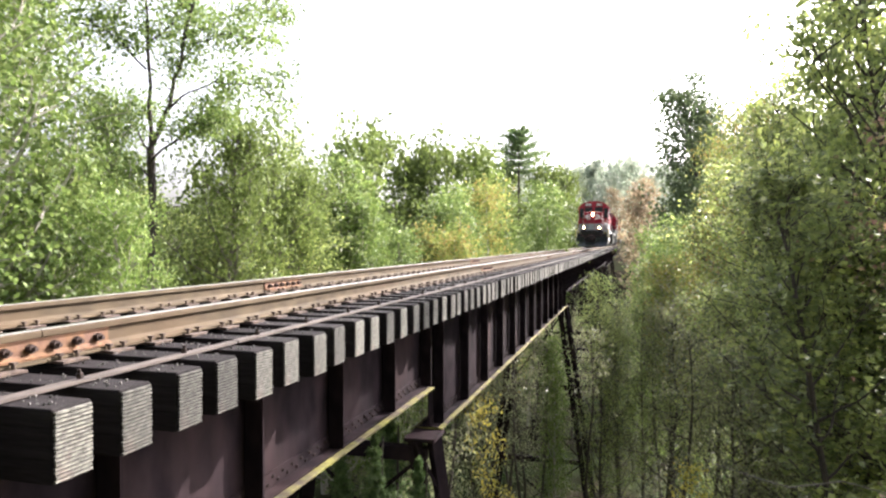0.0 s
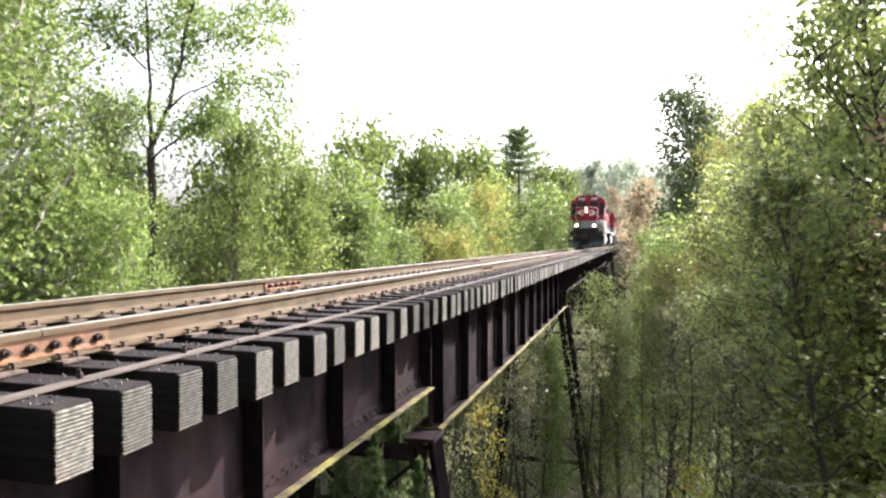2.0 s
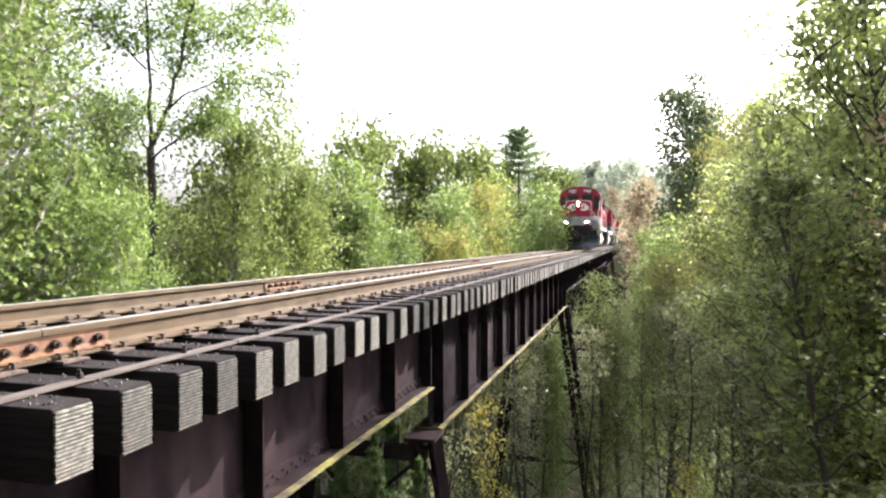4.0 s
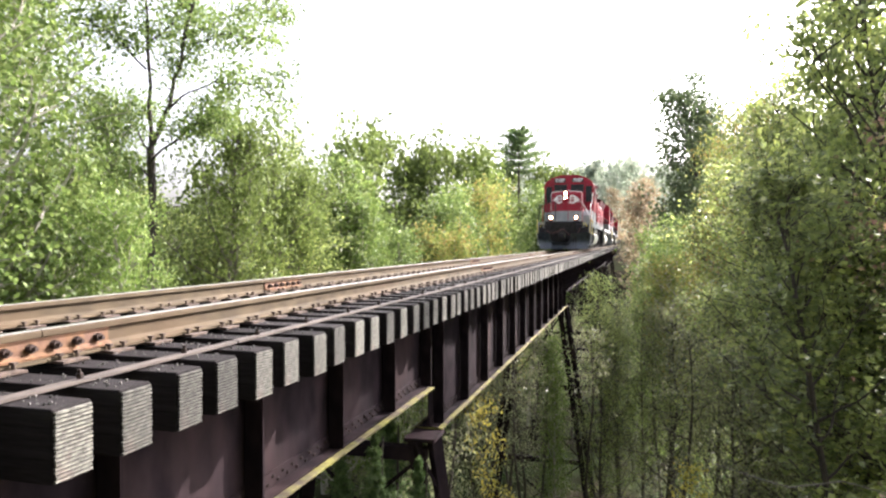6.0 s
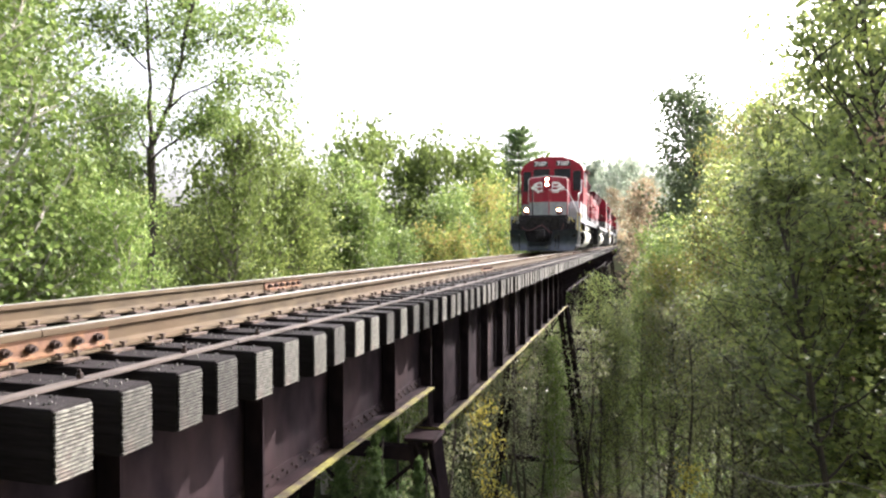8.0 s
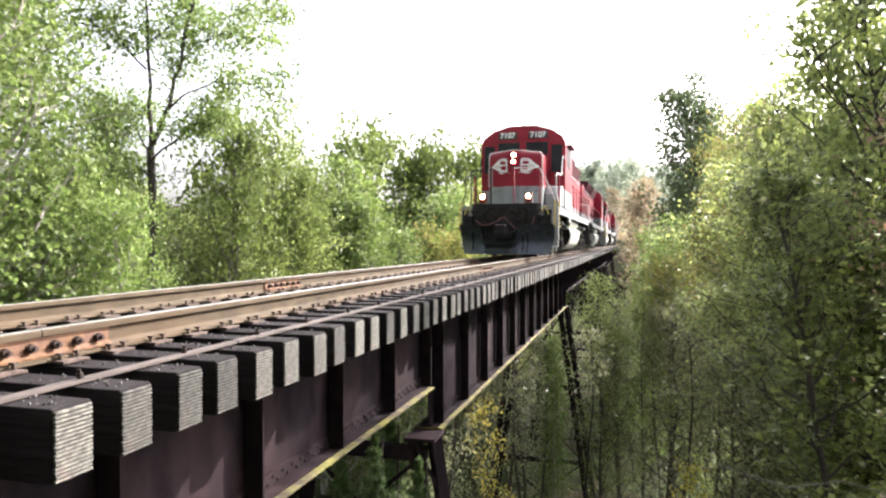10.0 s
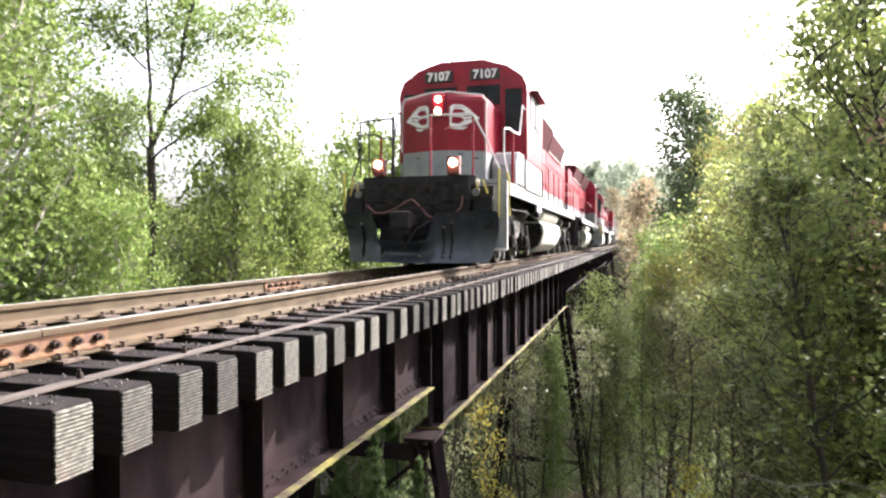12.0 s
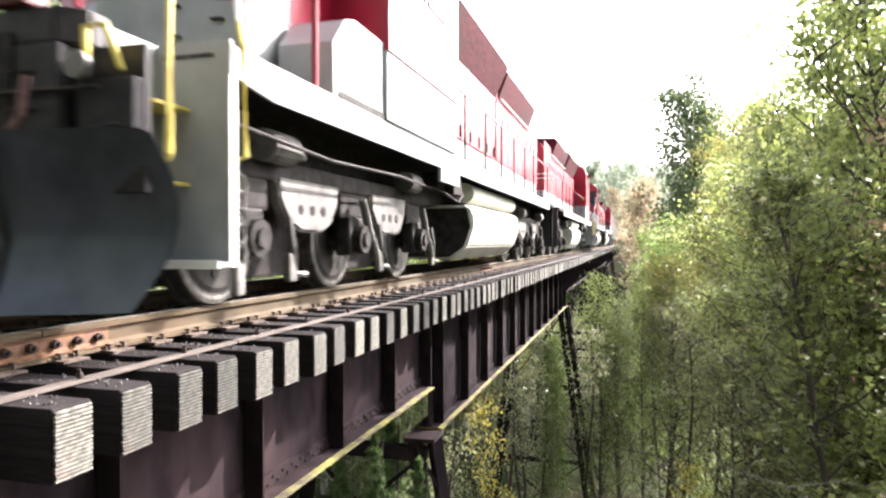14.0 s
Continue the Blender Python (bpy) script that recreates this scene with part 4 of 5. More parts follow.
def make_tree(name, label, seed, height, width, bare, limbs, leaf, count, clump, leaves, bark, shape="oval", lift=0.12, trunk=None, droop=0.3, slim=0.62, twigs=3, lean=0.03, flat=0.0, plain=False):
    """A tree of a tapered trunk, limbs and twigs, and a crown of separate leaves in uneven clumps."""
    rng = np.random.default_rng(seed)
    root = thing(name, label, "tree")
    bm = bmesh.new()
    r0 = trunk or height * 0.011
    spine = limb(bm, (0, 0, -0.4), (rng.normal() * lean, rng.normal() * lean, 1), height * 0.97 + 0.4, r0, rng, 0.02, 8, 12, 0.05)
    tips, kept = [], bm
    if plain:
        bm = bmesh.new()   # the limbs of far trees only carry leaves
    for i in range(limbs):
        f = bare + (1 - bare) * ((i + rng.uniform(0, 1)) / limbs) ** 0.9
        f = min(f, 0.985)
        k = f * 12
        a, b = spine[int(k)], spine[min(int(k) + 1, 12)]
        p = a.lerp(b, k - int(k))
        g = (f - bare) / (1 - bare)
        reach = {"oval": math.sqrt(max(0.05, 1 - (2 * g - 0.85) ** 2 / 1.5)), "cone": 1.02 - g * 0.95, "vase": 0.55 + 0.45 * g if g < 0.8 else 1.0 - (g - 0.8) * 2.2,
                 "bush": 1 - 0.5 * g * g}[shape] * width * rng.uniform(0.6, 1.12)
        az = i * 2.4 + rng.uniform(-0.6, 0.6)
        rise = {"oval": 0.5, "cone": 0.1, "vase": 0.9, "bush": 0.5}[shape]
        line = limb(bm, p, (math.cos(az), math.sin(az), rise + rng.uniform(-0.2, 0.25)), reach, r0 * 0.36 * (1.1 - 0.7 * f), rng, lift, 5, 6)
        tips += [(line[j], 0.75 + 0.25 * j / 6) for j in (3, 4, 5, 6)]
        for _ in range(twigs):
            j = int(rng.integers(2, 6))
            w = line[j] - line[j - 1]
            off = Vector(rng.normal(size=3)) * 0.8
            tw = limb(bm, line[j], w.normalized() + off, reach * rng.uniform(0.25, 0.5), r0 * 0.12, rng, lift, 3, 4)
            tips += [(tw[2], 0.8), (tw[4], 1.0)]
    part("trunk", kept, bark, root)
    pick = rng.integers(0, len(tips), count)
    where = np.array([tips[i][0] for i in range(len(tips))])
    weight = rng.uniform(0.55, 1.25, len(tips))
    centre = where[pick] + rng.normal(size=(count, 3)) * (clump * weight[pick])[:, None] * np.array([1, 1, 0.72 - 0.4 * flat])
    sizes = leaf * rng.uniform(0.65, 1.3, count)
    crown = new("crown", leaf_mesh("crown", centre, sizes, rng, leaves, droop, slim, flat=flat))
    crown.parent = root
    return root


def make_conifer(name, label, seed, height, width, whorls, leaves, needle=0.17, per=16, bare=0.05, lift=0.02, sweep=-0.1, taper=0.85):
    rng = np.random.default_rng(seed)
    root = thing(name, label, "tree")
    bm = bmesh.new()
    limb(bm, (0, 0, -0.4), (0, 0, 1), height + 0.3, height * 0.013, rng, 0.03, 8, 10, 0.02)
    pts = []
    for i in range(whorls):
        g = i / (whorls - 1)
        z = height * (bare + (0.98 - bare) * g)
        for j in range(6):
            az = i * 1.1 + j * 1.047 + rng.uniform(-0.3, 0.3)
            ln = width * (1.03 - g) ** taper * rng.uniform(0.65, 1.1)
            line = limb(bm, (0, 0, z), (math.cos(az), math.sin(az), sweep + 0.5 * g), ln, 0.02 + 0.012 * (1 - g), rng, lift, 4, 5, 0.06)
            for a, b in zip(line, line[1:]):
                for _ in range(per):
                    p = a.lerp(b, rng.uniform(0, 1))
                    spread = 0.16 * ln * (0.4 + rng.uniform(0, 1))
                    pts.append(p + Vector((rng.normal() * spread, rng.normal() * spread, rng.normal() * 0.05 - 0.03)))
    part("trunk", bm, DARK_BARK, root)
    c = np.array(pts)
    crown = new("crown", leaf_mesh("crown", c, needle * rng.uniform(0.6, 1.3, len(c)), rng, leaves, 0.15, 0.2, 0.05))
    crown.parent = root
    return root


def make_forked_tree(name, label, seed, leaf, count, clump, leaves):
    """A tall thin tree that forks twice, with long open limbs and a sparse crown; z from the rail tops, its foot at -13."""
    rng = np.random.default_rng(seed)
    root = thing(name, label, "tree")
    bm = bmesh.new()
    tips = []

    def stem(points, r0, r1, leafy):
        points = [Vector(q) for q in points]
        fine = []
        for a, b in zip(points, points[1:]):
            for k in range(3):
                fine.append(a.lerp(b, k / 3) + Vector(rng.normal(size=3)) * 0.03)
        fine.append(points[-1])
        rings = []
        for i, q in enumerate(fine):
            d = (fine[min(i + 1, len(fine) - 1)] - fine[max(i - 1, 0)]).normalized().to_track_quat("Z", "Y")
            r = r0 + (r1 - r0) * i / (len(fine) - 1)
            rings.append([bm.verts.new(q + d @ Vector((r * math.cos(0.785 * j), r * math.sin(0.785 * j), 0))) for j in range(8)])
        for a, b in zip(rings, rings[1:]):
            for j in range(8):
                bm.faces.new((a[j], a[(j + 1) % 8], b[(j + 1) % 8], b[j]))
        if leafy:
            for i in range(int(len(fine) * (1 - leafy)), len(fine)):
                for _ in range(3):
                    d = Vector(rng.normal(size=3)) + (fine[-1] - fine[0]).normalized() * 0.6
                    tw = limb(bm, fine[i], d, rng.uniform(0.4, 1.0), r1 * 0.8 + 0.006, rng, 0.05, 4, 4)
                    tips.append(tw[2])
                    tips.append(tw[4])

    stem([(0.1, 0, -13.4), (0, 0, -6), (0.03, 0, 1.5), (0, 0, 3.4)], 0.2, 0.115, 0)
    stem([(0, 0, 3.3), (-0.04, 0.1, 5.3), (-0.15, 0.2, 6.9), (-0.35, 0.3, 9.2), (-0.3, 0.2, 11.0)], 0.07, 0.02, 0.55)
    stem([(0.02, 0, 3.2), (0.28, 0, 3.9), (0.62, -0.1, 4.7), (0.95, -0.2, 5.8), (1.3, -0.1, 7.6), (1.8, 0, 9.6), (2.0, 0, 11.0)], 0.085, 0.02, 0.6)
    stem([(0.58, -0.1, 4.5), (1.3, -0.4, 5.0), (2.2, -0.6, 5.2), (3.2, -0.8, 5.1), (4.2, -1.0, 4.7)], 0.035, 0.01, 0.6)
    stem([(-0.05, 0, 3.3), (-0.5, 0.2, 3.9), (-1.2, 0.4, 4.6)], 0.04, 0.012, 0.4)
    stem([(0.95, -0.2, 5.8), (1.7, -0.8, 6.3), (2.8, -1.2, 6.5), (4.0, -1.5, 6.2)], 0.03, 0.01, 0.7)
    stem([(1.1, -0.2, 6.6), (2.0, 0.5, 7.5), (3.2, 0.9, 7.9), (3.8, 1.0, 7.6)], 0.03, 0.01, 0.7)
    stem([(-0.1, 0.1, 5.8), (-0.8, -0.3, 6.6), (-1.5, -0.6, 7.0)], 0.035, 0.012, 0.7)
    stem([(-0.15, 0.1, 6.6), (0.3, 0.9, 7.4), (0.7, 1.6, 8.2)], 0.035, 0.012, 0.8)
    stem([(1.3, 0, 7.4), (0.8, -0.9, 8.0), (0.5, -1.5, 8.4)], 0.035, 0.012, 0.8)
    stem([(0, 0, 2.9), (0.9, -0.7, 3.4), (1.8, -1.0, 3.9), (2.6, -1.2, 3.9)], 0.04, 0.012, 0.7)
    stem([(0, 0, 2.5), (-0.7, 0.8, 2.9), (-1.3, 1.2, 3.1)], 0.04, 0.012, 0.7)
    part("trunk", bm, DARK_BARK, root)
    where = np.array(tips)
    pick = rng.integers(0, len(tips), count)
    centre = where[pick] + rng.normal(size=(count, 3)) * clump * np.array([1, 1, 0.7])
    crown = new("crown", leaf_mesh("crown", centre, leaf * rng.uniform(0.65, 1.3, count), rng, leaves))
    crown.parent = root
    return root


PROTO = {}


def plant(kind, x, y, height, turn=0.0, z=None, wide=1.0):
    """Sets a tree of a kind on the ground, to a height, with its turn; the first is built, the rest are copies."""
    if kind not in PROTO:
        maker, args, natural = KINDS[kind]
        PROTO[kind] = [maker(*args[0], **args[1]), natural, None]
    root, natural, scale = PROTO[kind]
    s = height / natural
    base = lie(x, y) if z is None else z
    m = Matrix.LocRotScale((x, y, base), Euler((0, 0, radians(turn))), (s * wide, s * wide, s))
    if scale is None:
        root.matrix_basis = m
        PROTO[kind][2] = (s * wide, s * wide, s)
        return root
    w = PROTO[kind][2]
    return copy_thing(root, Matrix.LocRotScale((x, y, base), Euler((0, 0, radians(turn))), (s * wide / w[0], s * wide / w[1], s / w[2])))


def deciduous(*a, **k):
    return (make_tree, (a, k), a[3])


KINDS = {
    "aspen": deciduous("aspen_tree", "tall bright green aspen in full leaf beside the bridge", 11, 18.0, 2.8, 0.14, 60, 0.125, 17500, 0.36, ASPEN, PALE_BARK, twigs=4),
    "aspen_slim": deciduous("aspen_tree", "slim young aspen with light green leaves", 12, 11.0, 2.5, 0.08, 50, 0.11, 10000, 0.38, ASPEN, PALE_BARK, shape="cone", lift=0.2),
    "aspen_far": deciduous("aspen_tree", "green aspen across the ravine", 31, 18.0, 2.9, 0.1, 50, 0.25, 5200, 0.5, ASPEN, PALE_BARK, twigs=3, plain=True),
    "autumn_far": deciduous("birch_tree", "birch across the ravine with leaves turning yellow", 32, 14.0, 2.4, 0.1, 44, 0.2, 5500, 0.45, AUTUMN, PALE_BARK, twigs=3, plain=True),
    "open_tree": (make_forked_tree, (("locust_tree", "tall thin forked tree with a sparse open crown", 13, 0.12, 14500, 0.27, ASPEN), {}), 24.0),
    "oak": deciduous("oak_tree", "full green oak in late summer leaf", 14, 16.0, 3.4, 0.14, 60, 0.16, 13000, 0.4, OAK, BARK, twigs=3),
    "maple": deciduous("maple_tree", "leafy green maple on the ravine slope", 15, 14.0, 2.7, 0.25, 60, 0.12, 9500, 0.36, MAPLE, DARK_BARK, twigs=3, flat=0.5),
    "maple_near": deciduous("maple_tree", "broad-leaved maple with green and yellowish leaves", 16, 13.0, 2.9, 0.4, 80, 0.13, 12500, 0.29, MAPLE, DARK_BARK, twigs=4, slim=0.75, flat=0.45, droop=0.2),
    "shade": deciduous("understory_tree", "dark shaded understory tree with small leaves", 17, 11.0, 2.8, 0.1, 44, 0.095, 6000, 0.36, DARK_LEAF, DARK_BARK, twigs=2),
    "autumn": deciduous("birch_tree", "birch with leaves turning yellow and orange", 18, 14.0, 2.3, 0.5, 54, 0.13, 7000, 0.38, AUTUMN, PALE_BARK, twigs=4),
    "russet": deciduous("young_maple", "young maple with russet autumn leaves", 19, 9.0, 1.1, 0.1, 30, 0.07, 7000, 0.32, RUSSET, DARK_BARK),
    "gold": deciduous("sapling", "thin sapling with yellow leaves", 20, 8.0, 0.9, 0.35, 20, 0.1, 900, 0.18, GOLD, DARK_BARK, trunk=0.04),
    "pole": deciduous("tree_trunk", "bare dark straight trunk in the shaded ravine", 22, 16.0, 1.6, 0.6, 12, 0.14, 800, 0.4, DARK_LEAF, DARK_BARK, trunk=0.13),
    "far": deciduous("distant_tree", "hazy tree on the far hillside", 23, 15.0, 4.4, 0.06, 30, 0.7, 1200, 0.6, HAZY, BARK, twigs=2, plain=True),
    "far_oak": deciduous("distant_tree", "dark green tree across the ravine", 24, 16.0, 4.0, 0.1, 44, 0.38, 3000, 0.5, OAK, BARK, twigs=3, plain=True),
    "spruce": (make_conifer, (("spruce_tree", "small dense green spruce under the bridge", 25, 8.0, 2.0, 26, NEEDLE), {}), 8.0),
    "pine": (make_conifer, (("pine_tree", "tall dark white pine standing above the other trees", 26, 24.0, 4.2, 6, NEEDLE), {"needle": 0.55, "per": 34, "bare": 0.8, "sweep": 0.1, "taper": 0.3}), 24.0),
    "dark_oak": deciduous("oak_tree", "tall dark green oak at the wood edge", 27, 20.0, 4.0, 0.06, 80, 0.26, 13000, 0.42, DEEP, DARK_BARK, twigs=3, plain=True),
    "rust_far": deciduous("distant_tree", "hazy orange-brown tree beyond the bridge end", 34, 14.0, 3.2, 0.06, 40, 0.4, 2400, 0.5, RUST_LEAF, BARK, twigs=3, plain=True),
    "dogwood": deciduous("dogwood_tree", "small dogwood with broad light green leaves in layered sprays", 33, 9.0, 1.5, 0.5, 36, 0.12, 4200, 0.17, MAPLE, DARK_BARK, twigs=4, slim=0.7, flat=0.8, droop=0.2),
    "fern": deciduous("undergrowth_shrub", "low shaded undergrowth shrub on the ravine floor", 28, 3.0, 1.6, 0.02, 20, 0.06, 2600, 0.26, DARK_LEAF, DARK_BARK, shape="bush", trunk=0.04, twigs=2),
}


def plant_to(kind, x, y, top, turn=0.0, wide=1.0):
    return plant(kind, x, y, max(1.5, top - lie(x, y)), turn, None, wide)


plant("open_tree", -10.2, 17.3, 24.0, 15.8, 0.0)
plant_to("aspen", -9.4, 10.8, 11.4, 0)
plant_to("aspen", -9.3, 9.2, 10.9, 80)
plant_to("aspen", -10.0, 12.7, 9.6, 300, 0.9)
plant_to("aspen", -13.7, 14.7, 13.0, 160)
plant_to("aspen", -8.3, 11.6, 2.6, 200, 0.95)
plant_to("aspen", -7.4, 12.9, 1.7, 40, 0.8)
plant_to("aspen", -12.5, 17.2, 5.4, 90, 0.8)
plant_to("oak", -10.8, 21.8, 5.1, 30, 0.85)
plant_to("oak", -13.6, 23.1, 4.3, 120, 0.85)
plant_to("oak", -11.5, 19.5, 2.4, 250, 0.8)
plant_to("oak", -12.0, 25.6, 4.1, 70, 0.8)
plant_to("oak", -12.8, 32.7, 3.7, 20, 0.8)
plant_to("maple", -12.0, 27.7, 5.0, 200, 0.8)
plant_to("maple", -10.7, 22.9, 1.7, 20)
plant_to("maple", -9.9, 26.2, 1.9, 140)
plant_to("maple", -10.8, 20.8, 1.3, 260)
plant_to("aspen_slim", -9.6, 30.5, 5.1, 0, 1.15)
plant_to("aspen_slim", -8.7, 31.8, 2.9, 90, 1.1)
plant_to("aspen_slim", -11.9, 32.9, 3.3, 200, 1.2)
plant_to("aspen_slim", -8.9, 34.8, 1.6, 280, 1.2)
plant_to("far_oak", -17.1, 46.0, 8.6, 0, 0.8)
plant_to("far_oak", -16.6, 50.3, 9.5, 70, 0.8)
plant_to("far_oak", -16.4, 56.6, 8.6, 20, 0.8)
plant_to("far_oak", -13.5, 54.3, 8.7, 60, 0.75)
plant_to("far_oak", -12.2, 57.8, 9.5, 130, 0.8)
plant_to("far_oak", -10.9, 62.3, 9.5, 300, 0.75)
plant_to("far_oak", -9.9, 66.7, 8.9, 220, 0.8)
plant_to("aspen_far", -10.0, 43.9, 3.6, 140)
plant_to("aspen_far", -8.4, 46.4, 3.2, 10)
plant_to("aspen_far", -6.9, 48.9, 4.7, 270)
plant_to("autumn_far", -5.7, 51.3, 5.6, 0)
plant_to("aspen_far", -3.5, 49.8, 3.7, 30)
plant_to("aspen_far", -5.7, 59.6, 5.8, 60)
plant_to("aspen_far", -3.8, 62.2, 3.5, 200)
plant_to("autumn_far", -6.2, 42.9, 1.7, 80)
plant_to("autumn_far", -8.2, 41.2, 1.5, 190)
plant_to("pine", -11.0, 91.4, 15.7, 0)
plant_to("far_oak", -8.0, 84.9, 10.0, 0, 0.9)
plant_to("far_oak", -13.3, 93.8, 11.6, 90, 0.8)
plant_to("far_oak", -6.9, 100.8, 11.0, 30, 0.8)
plant_to("far_oak", -5.9, 113.6, 10.6, 130, 0.8)
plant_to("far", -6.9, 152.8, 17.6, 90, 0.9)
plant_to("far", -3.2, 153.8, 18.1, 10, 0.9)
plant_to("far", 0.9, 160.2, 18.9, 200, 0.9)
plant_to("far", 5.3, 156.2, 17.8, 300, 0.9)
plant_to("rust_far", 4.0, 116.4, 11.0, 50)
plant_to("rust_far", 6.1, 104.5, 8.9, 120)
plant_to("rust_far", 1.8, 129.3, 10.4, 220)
plant_to("dark_oak", 9.1, 61.7, 13.3, 0, 1)
plant_to("dark_oak", 7.4, 65.4, 11.7, 60, 0.85)
plant_to("dark_oak", 11.4, 64.4, 13.0, 130, 0.9)
plant_to("oak", 7.2, 69.5, 7.7, 60, 0.9)
plant_to("autumn", 7.5, 35.3, 8.0, 10, 0.75)
plant_to("autumn", 10.1, 39.1, 6.5, 100, 0.65)
plant_to("autumn", 12.4, 31.5, 5.0, 190, 0.8)
plant_to("autumn", 9.9, 40.1, 4.5, 280, 0.7)
plant_to("autumn", 8.1, 32.3, 3.3, 40)
plant_to("aspen_far", 5.2, 39.8, 1.9, 120, 0.8)
plant_to("aspen_far", 4.2, 45.8, 1.4, 20, 0.8)
plant_to("autumn", 6.3, 36.0, 1.7, 30)
plant_to("aspen_far", 7.0, 33.1, 0.3, 250, 0.8)
plant_to("autumn", 7.7, 29.1, 0.0, 150)
plant_to("maple", 8.3, 25.1, 3.0, 60)
plant_to("maple", 8.5, 22.1, 4.3, 100, 0.9)
plant_to("maple", 10.2, 24.6, 5.7, 70, 0.9)
plant_to("maple_near", 9.3, 18.7, 5.4, 200, 0.66)
plant_to("maple_near", 10.0, 16.3, 6.7, 10, 0.68)
plant_to("russet", 9.2, 11.4, 3.3, 0, 0.9)
plant_to("dogwood", 7.7, 10.4, 1.2, 0, 0.8)
plant_to("dogwood", 7.7, 12.5, 2.1, 90, 0.8)
plant_to("dogwood", 7.9, 14.6, 1.0, 30, 0.88)
plant_to("dogwood", 7.9, 16.7, 0.5, 310, 0.88)
plant_to("maple", 2.8, 27.2, -1.0, 0, 0.55)
plant_to("maple", 3.4, 28.9, -2.4, 80, 0.6)
plant_to("aspen_slim", 1.4, 24.2, -2.7, 40, 0.55)
plant_to("maple", 4.4, 31.3, -1.8, 160, 0.7)
plant_to("maple", 5.7, 32.7, -0.6, 30)
plant_to("maple", 7.9, 25.0, 0.5, 200)
plant_to("maple", 6.9, 27.9, -1.5, 300, 0.9)
plant_to("shade", 5.3, 28.4, -2.1, 0)
plant_to("shade", 7.7, 23.9, -1.7, 90)
plant_to("shade", 8.4, 19.9, -0.9, 20)
plant_to("shade", 8.8, 17.0, -0.4, 180)
plant_to("shade", 7.4, 16.5, -2.2, 100, 0.8)
plant_to("shade", 6.1, 21.4, -2.7, 40, 0.9)
plant_to("shade", -0.4, 34.1, -5.5, 60)
plant_to("shade", -2.8, 37.6, -6.7, 240)
plant_to("fern", -1.1, 21.4, -6.4, 0, 0.55)
plant_to("fern", -1.7, 19.2, -6.0, 200, 0.5)
plant_to("fern", -1.8, 16.0, -5.1, 330, 0.45)
plant_to("spruce", -1.1, 13.6, -3.3, 0)
plant_to("spruce", 1.0, 7.5, -1.8, 60, 0.8)
plant_to("spruce", 1.2, 8.6, -2.4, 10, 0.8)
plant_to("spruce", -0.2, 9.2, -2.6, 140, 0.8)
plant_to("gold", 0.7, 16.8, -2.5, 0, 0.6)
plant_to("gold", 5.6, 18.6, -4.8, 90, 0.9)
plant_to("oak", -15.1, 22.7, 3.5, 310, 0.8)
plant_to("maple", -13.6, 20.0, 2.5, 50, 0.9)
plant_to("maple", 10.9, 21.7, 7.2, 50, 0.9)
plant_to("maple_near", 9.1, 19.6, 3.4, 320, 0.66)
plant_to("pole", 1.0, 22.0, -2.7, 0, 1)
plant_to("pole", 2.5, 24.5, -2.2, 80, 1)
plant_to("pole", 4.7, 19.9, -1.6, 140, 1)
plant_to("pole", 6.1, 23.5, -1.6, 200, 1)
plant_to("pole", 7.4, 21.7, -1.7, 260, 1)
plant_to("pole", 1.0, 27.2, -3.4, 320, 1)
plant_to("pole", 3.8, 29.0, -3.3, 30, 1)
# unseen trees added beside and behind the eye to hold back sky light
for x, y in ((9.5, 2.5), (8.5, -1.5), (7.5, -5.5), (4.0, -8.0), (-0.5, -9.5), (-6.0, -7.0), (-8.5, -2.0)):
    plant("far_oak", x, y, 13.0 + (x * 7 + y * 5) % 3, x * 40 % 360, None, 1.1)
woods = random.Random(31)
for i in range(24):
    plant("pole", woods.uniform(-3, 13), woods.uniform(17, 48), woods.uniform(8, 12), woods.uniform(0, 360))
for i in range(12):
    plant("fern", woods.uniform(-9, -2), woods.uniform(13, 40), woods.uniform(2.2, 4.5), woods.uniform(0, 360))
for i in range(9):
    plant("shade", woods.uniform(-9, 9), woods.uniform(35, 78), woods.uniform(7, 8.8), woods.uniform(0, 360))
for i in range(8):
    side = woods.choice((-1, 1))
    plant("shade", side * woods.uniform(6, 22) + 2, woods.uniform(24, 90), woods.uniform(7, 11), woods.uniform(0, 360))
for i in range(26):
    x = woods.uniform(-60, 60)
    if abs(x) > 13:
        plant("far_oak", x, woods.uniform(88, 150), woods.uniform(9, 13), woods.uniform(0, 360))
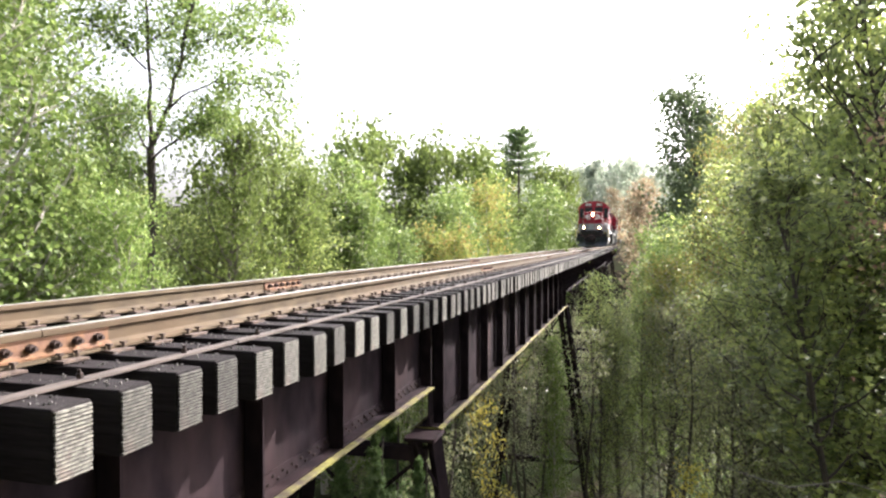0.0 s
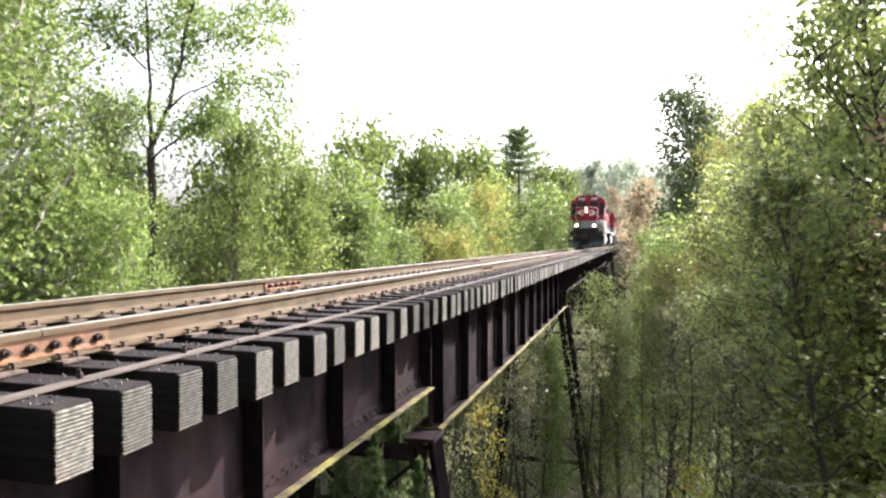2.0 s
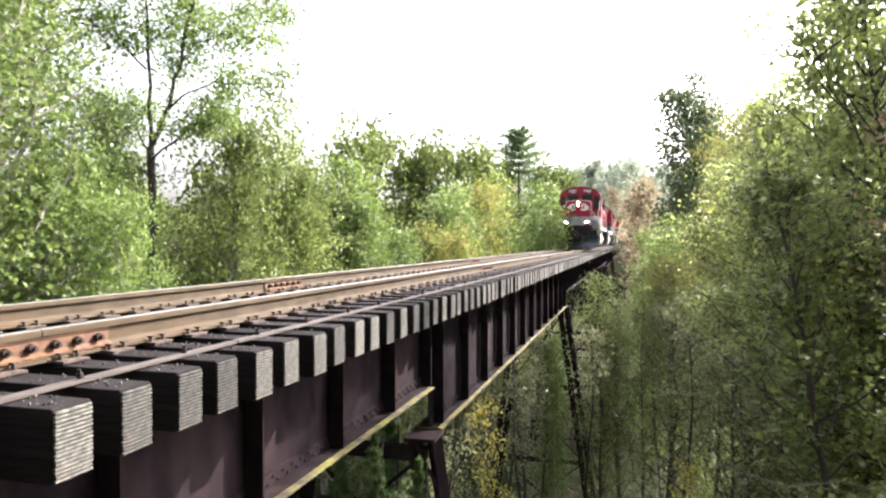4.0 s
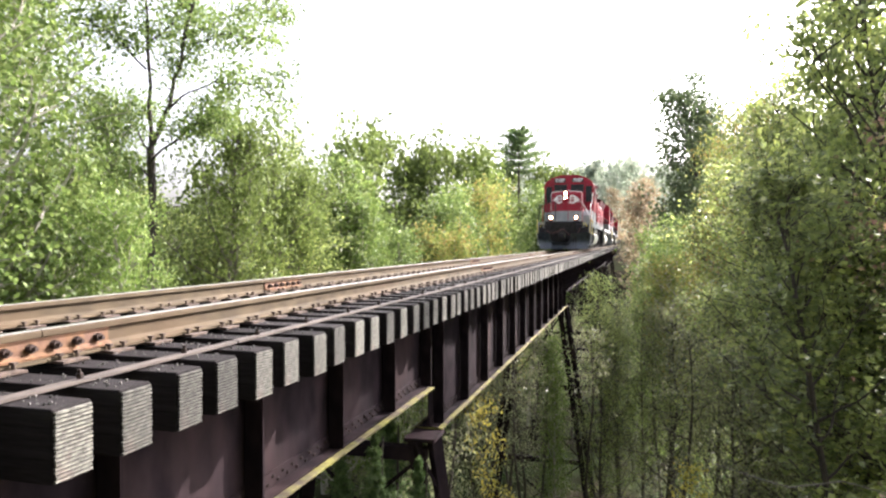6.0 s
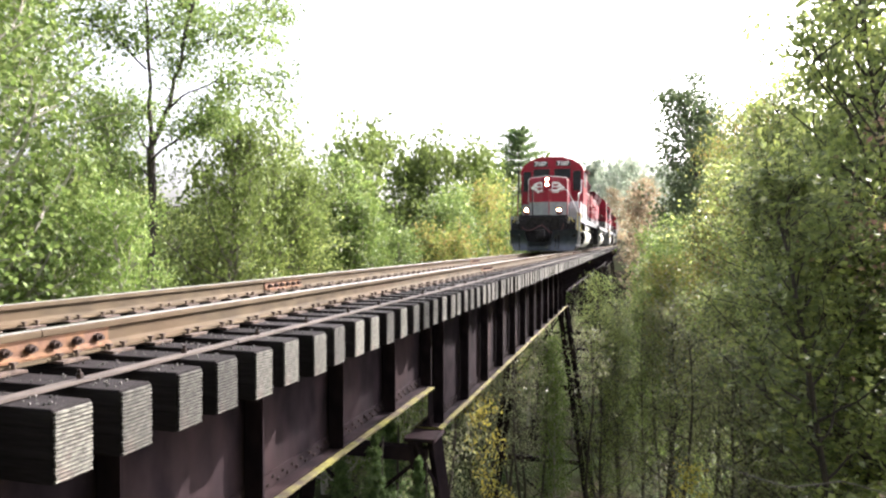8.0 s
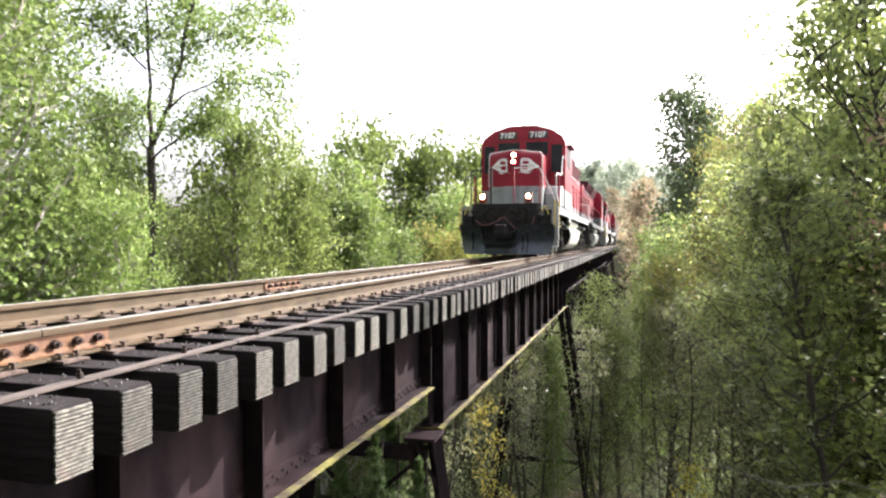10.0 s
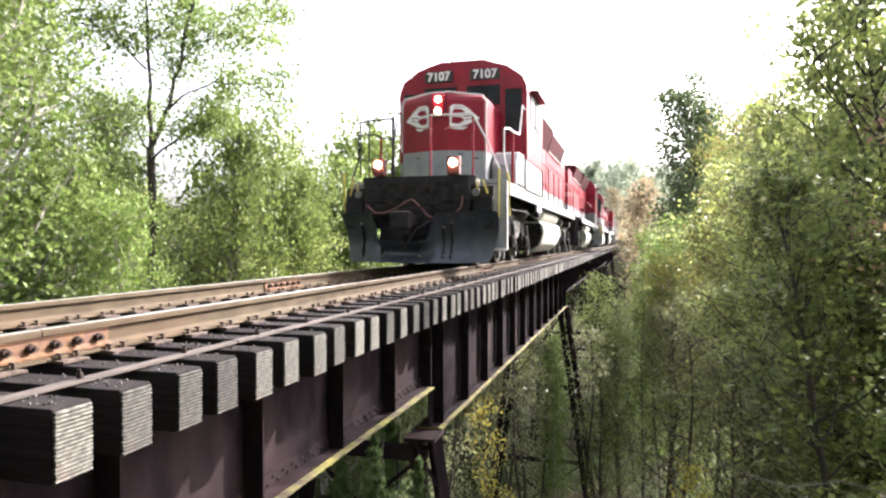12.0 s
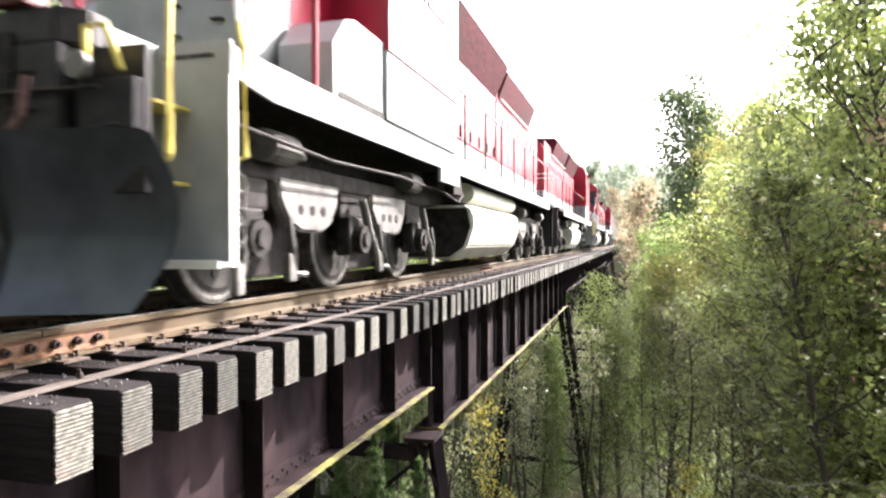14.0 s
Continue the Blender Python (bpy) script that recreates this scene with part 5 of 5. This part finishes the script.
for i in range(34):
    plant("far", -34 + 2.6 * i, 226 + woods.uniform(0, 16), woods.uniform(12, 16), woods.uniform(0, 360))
# unseen trees added behind the eye, to darken faces turned that way
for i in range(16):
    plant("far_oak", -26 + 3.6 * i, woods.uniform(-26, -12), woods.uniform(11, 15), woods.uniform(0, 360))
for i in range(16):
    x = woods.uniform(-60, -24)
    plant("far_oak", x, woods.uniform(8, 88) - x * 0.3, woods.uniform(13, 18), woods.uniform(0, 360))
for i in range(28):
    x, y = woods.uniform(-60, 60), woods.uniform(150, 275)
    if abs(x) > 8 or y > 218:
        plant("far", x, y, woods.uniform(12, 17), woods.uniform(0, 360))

sapling = thing("bare_sapling", "thin pale bent leafless sapling on the bank", "sapling")
part("stem", bent(bmesh.new(), [(7.7, 10.6, lie(7.7, 10.6) - 0.2), (7.6, 10.5, -5.0), (7.3, 10.3, -2.9), (6.7, 10.1, -2.72), (6.0, 9.9, -2.8), (5.5, 9.8, -2.66), (5.07, 9.66, -2.5)], 0.009), BARK, sapling)

# ---- how the train runs ----
def head_place(t):
    """The front of the train along the track."""
    return 69.575 - 4.9216 * t + 0.010827 * t * t - 0.85


# ---- bridge, rails and train stand in the wood ----
TIES = build_bridge()
build_rails(TIES)
TRAIN = []
for i in range(4):
    # the second and fourth units run with the long hood leading
    offset, turn = (20.98 * (i + 1), 180) if i % 2 else (20.98 * i, 0)
    vehicle, axles = build_locomotive(pose(0, head_place(0) + offset, 0, 0, 0, turn), i == 0)
    TRAIN.append((vehicle, offset, turn, axles))
for i in range(2):
    vehicle, axles = build_hopper(pose(0, head_place(0) + 83.92 + 15.9 * i, 0))
    TRAIN.append((vehicle, 83.92 + 15.9 * i, 0, axles))


# ---- what moves ----
def motions():
    times = [i / 10 for i in range(141)]
    for vehicle, offset, turn, axles in TRAIN:
        walk(vehicle, [(t, pose(0, head_place(t) + offset, 0, 0, 0, turn)) for t in times[::5]])
        for a in axles:
            x, y, z = a.location
            spin = -1 if turn else 1
            walk(a, [(t, pose(x, y, z, spin * math.degrees((head_place(0) - head_place(t)) / 0.508) % 360, 0, 0)) for t in times])


motions()
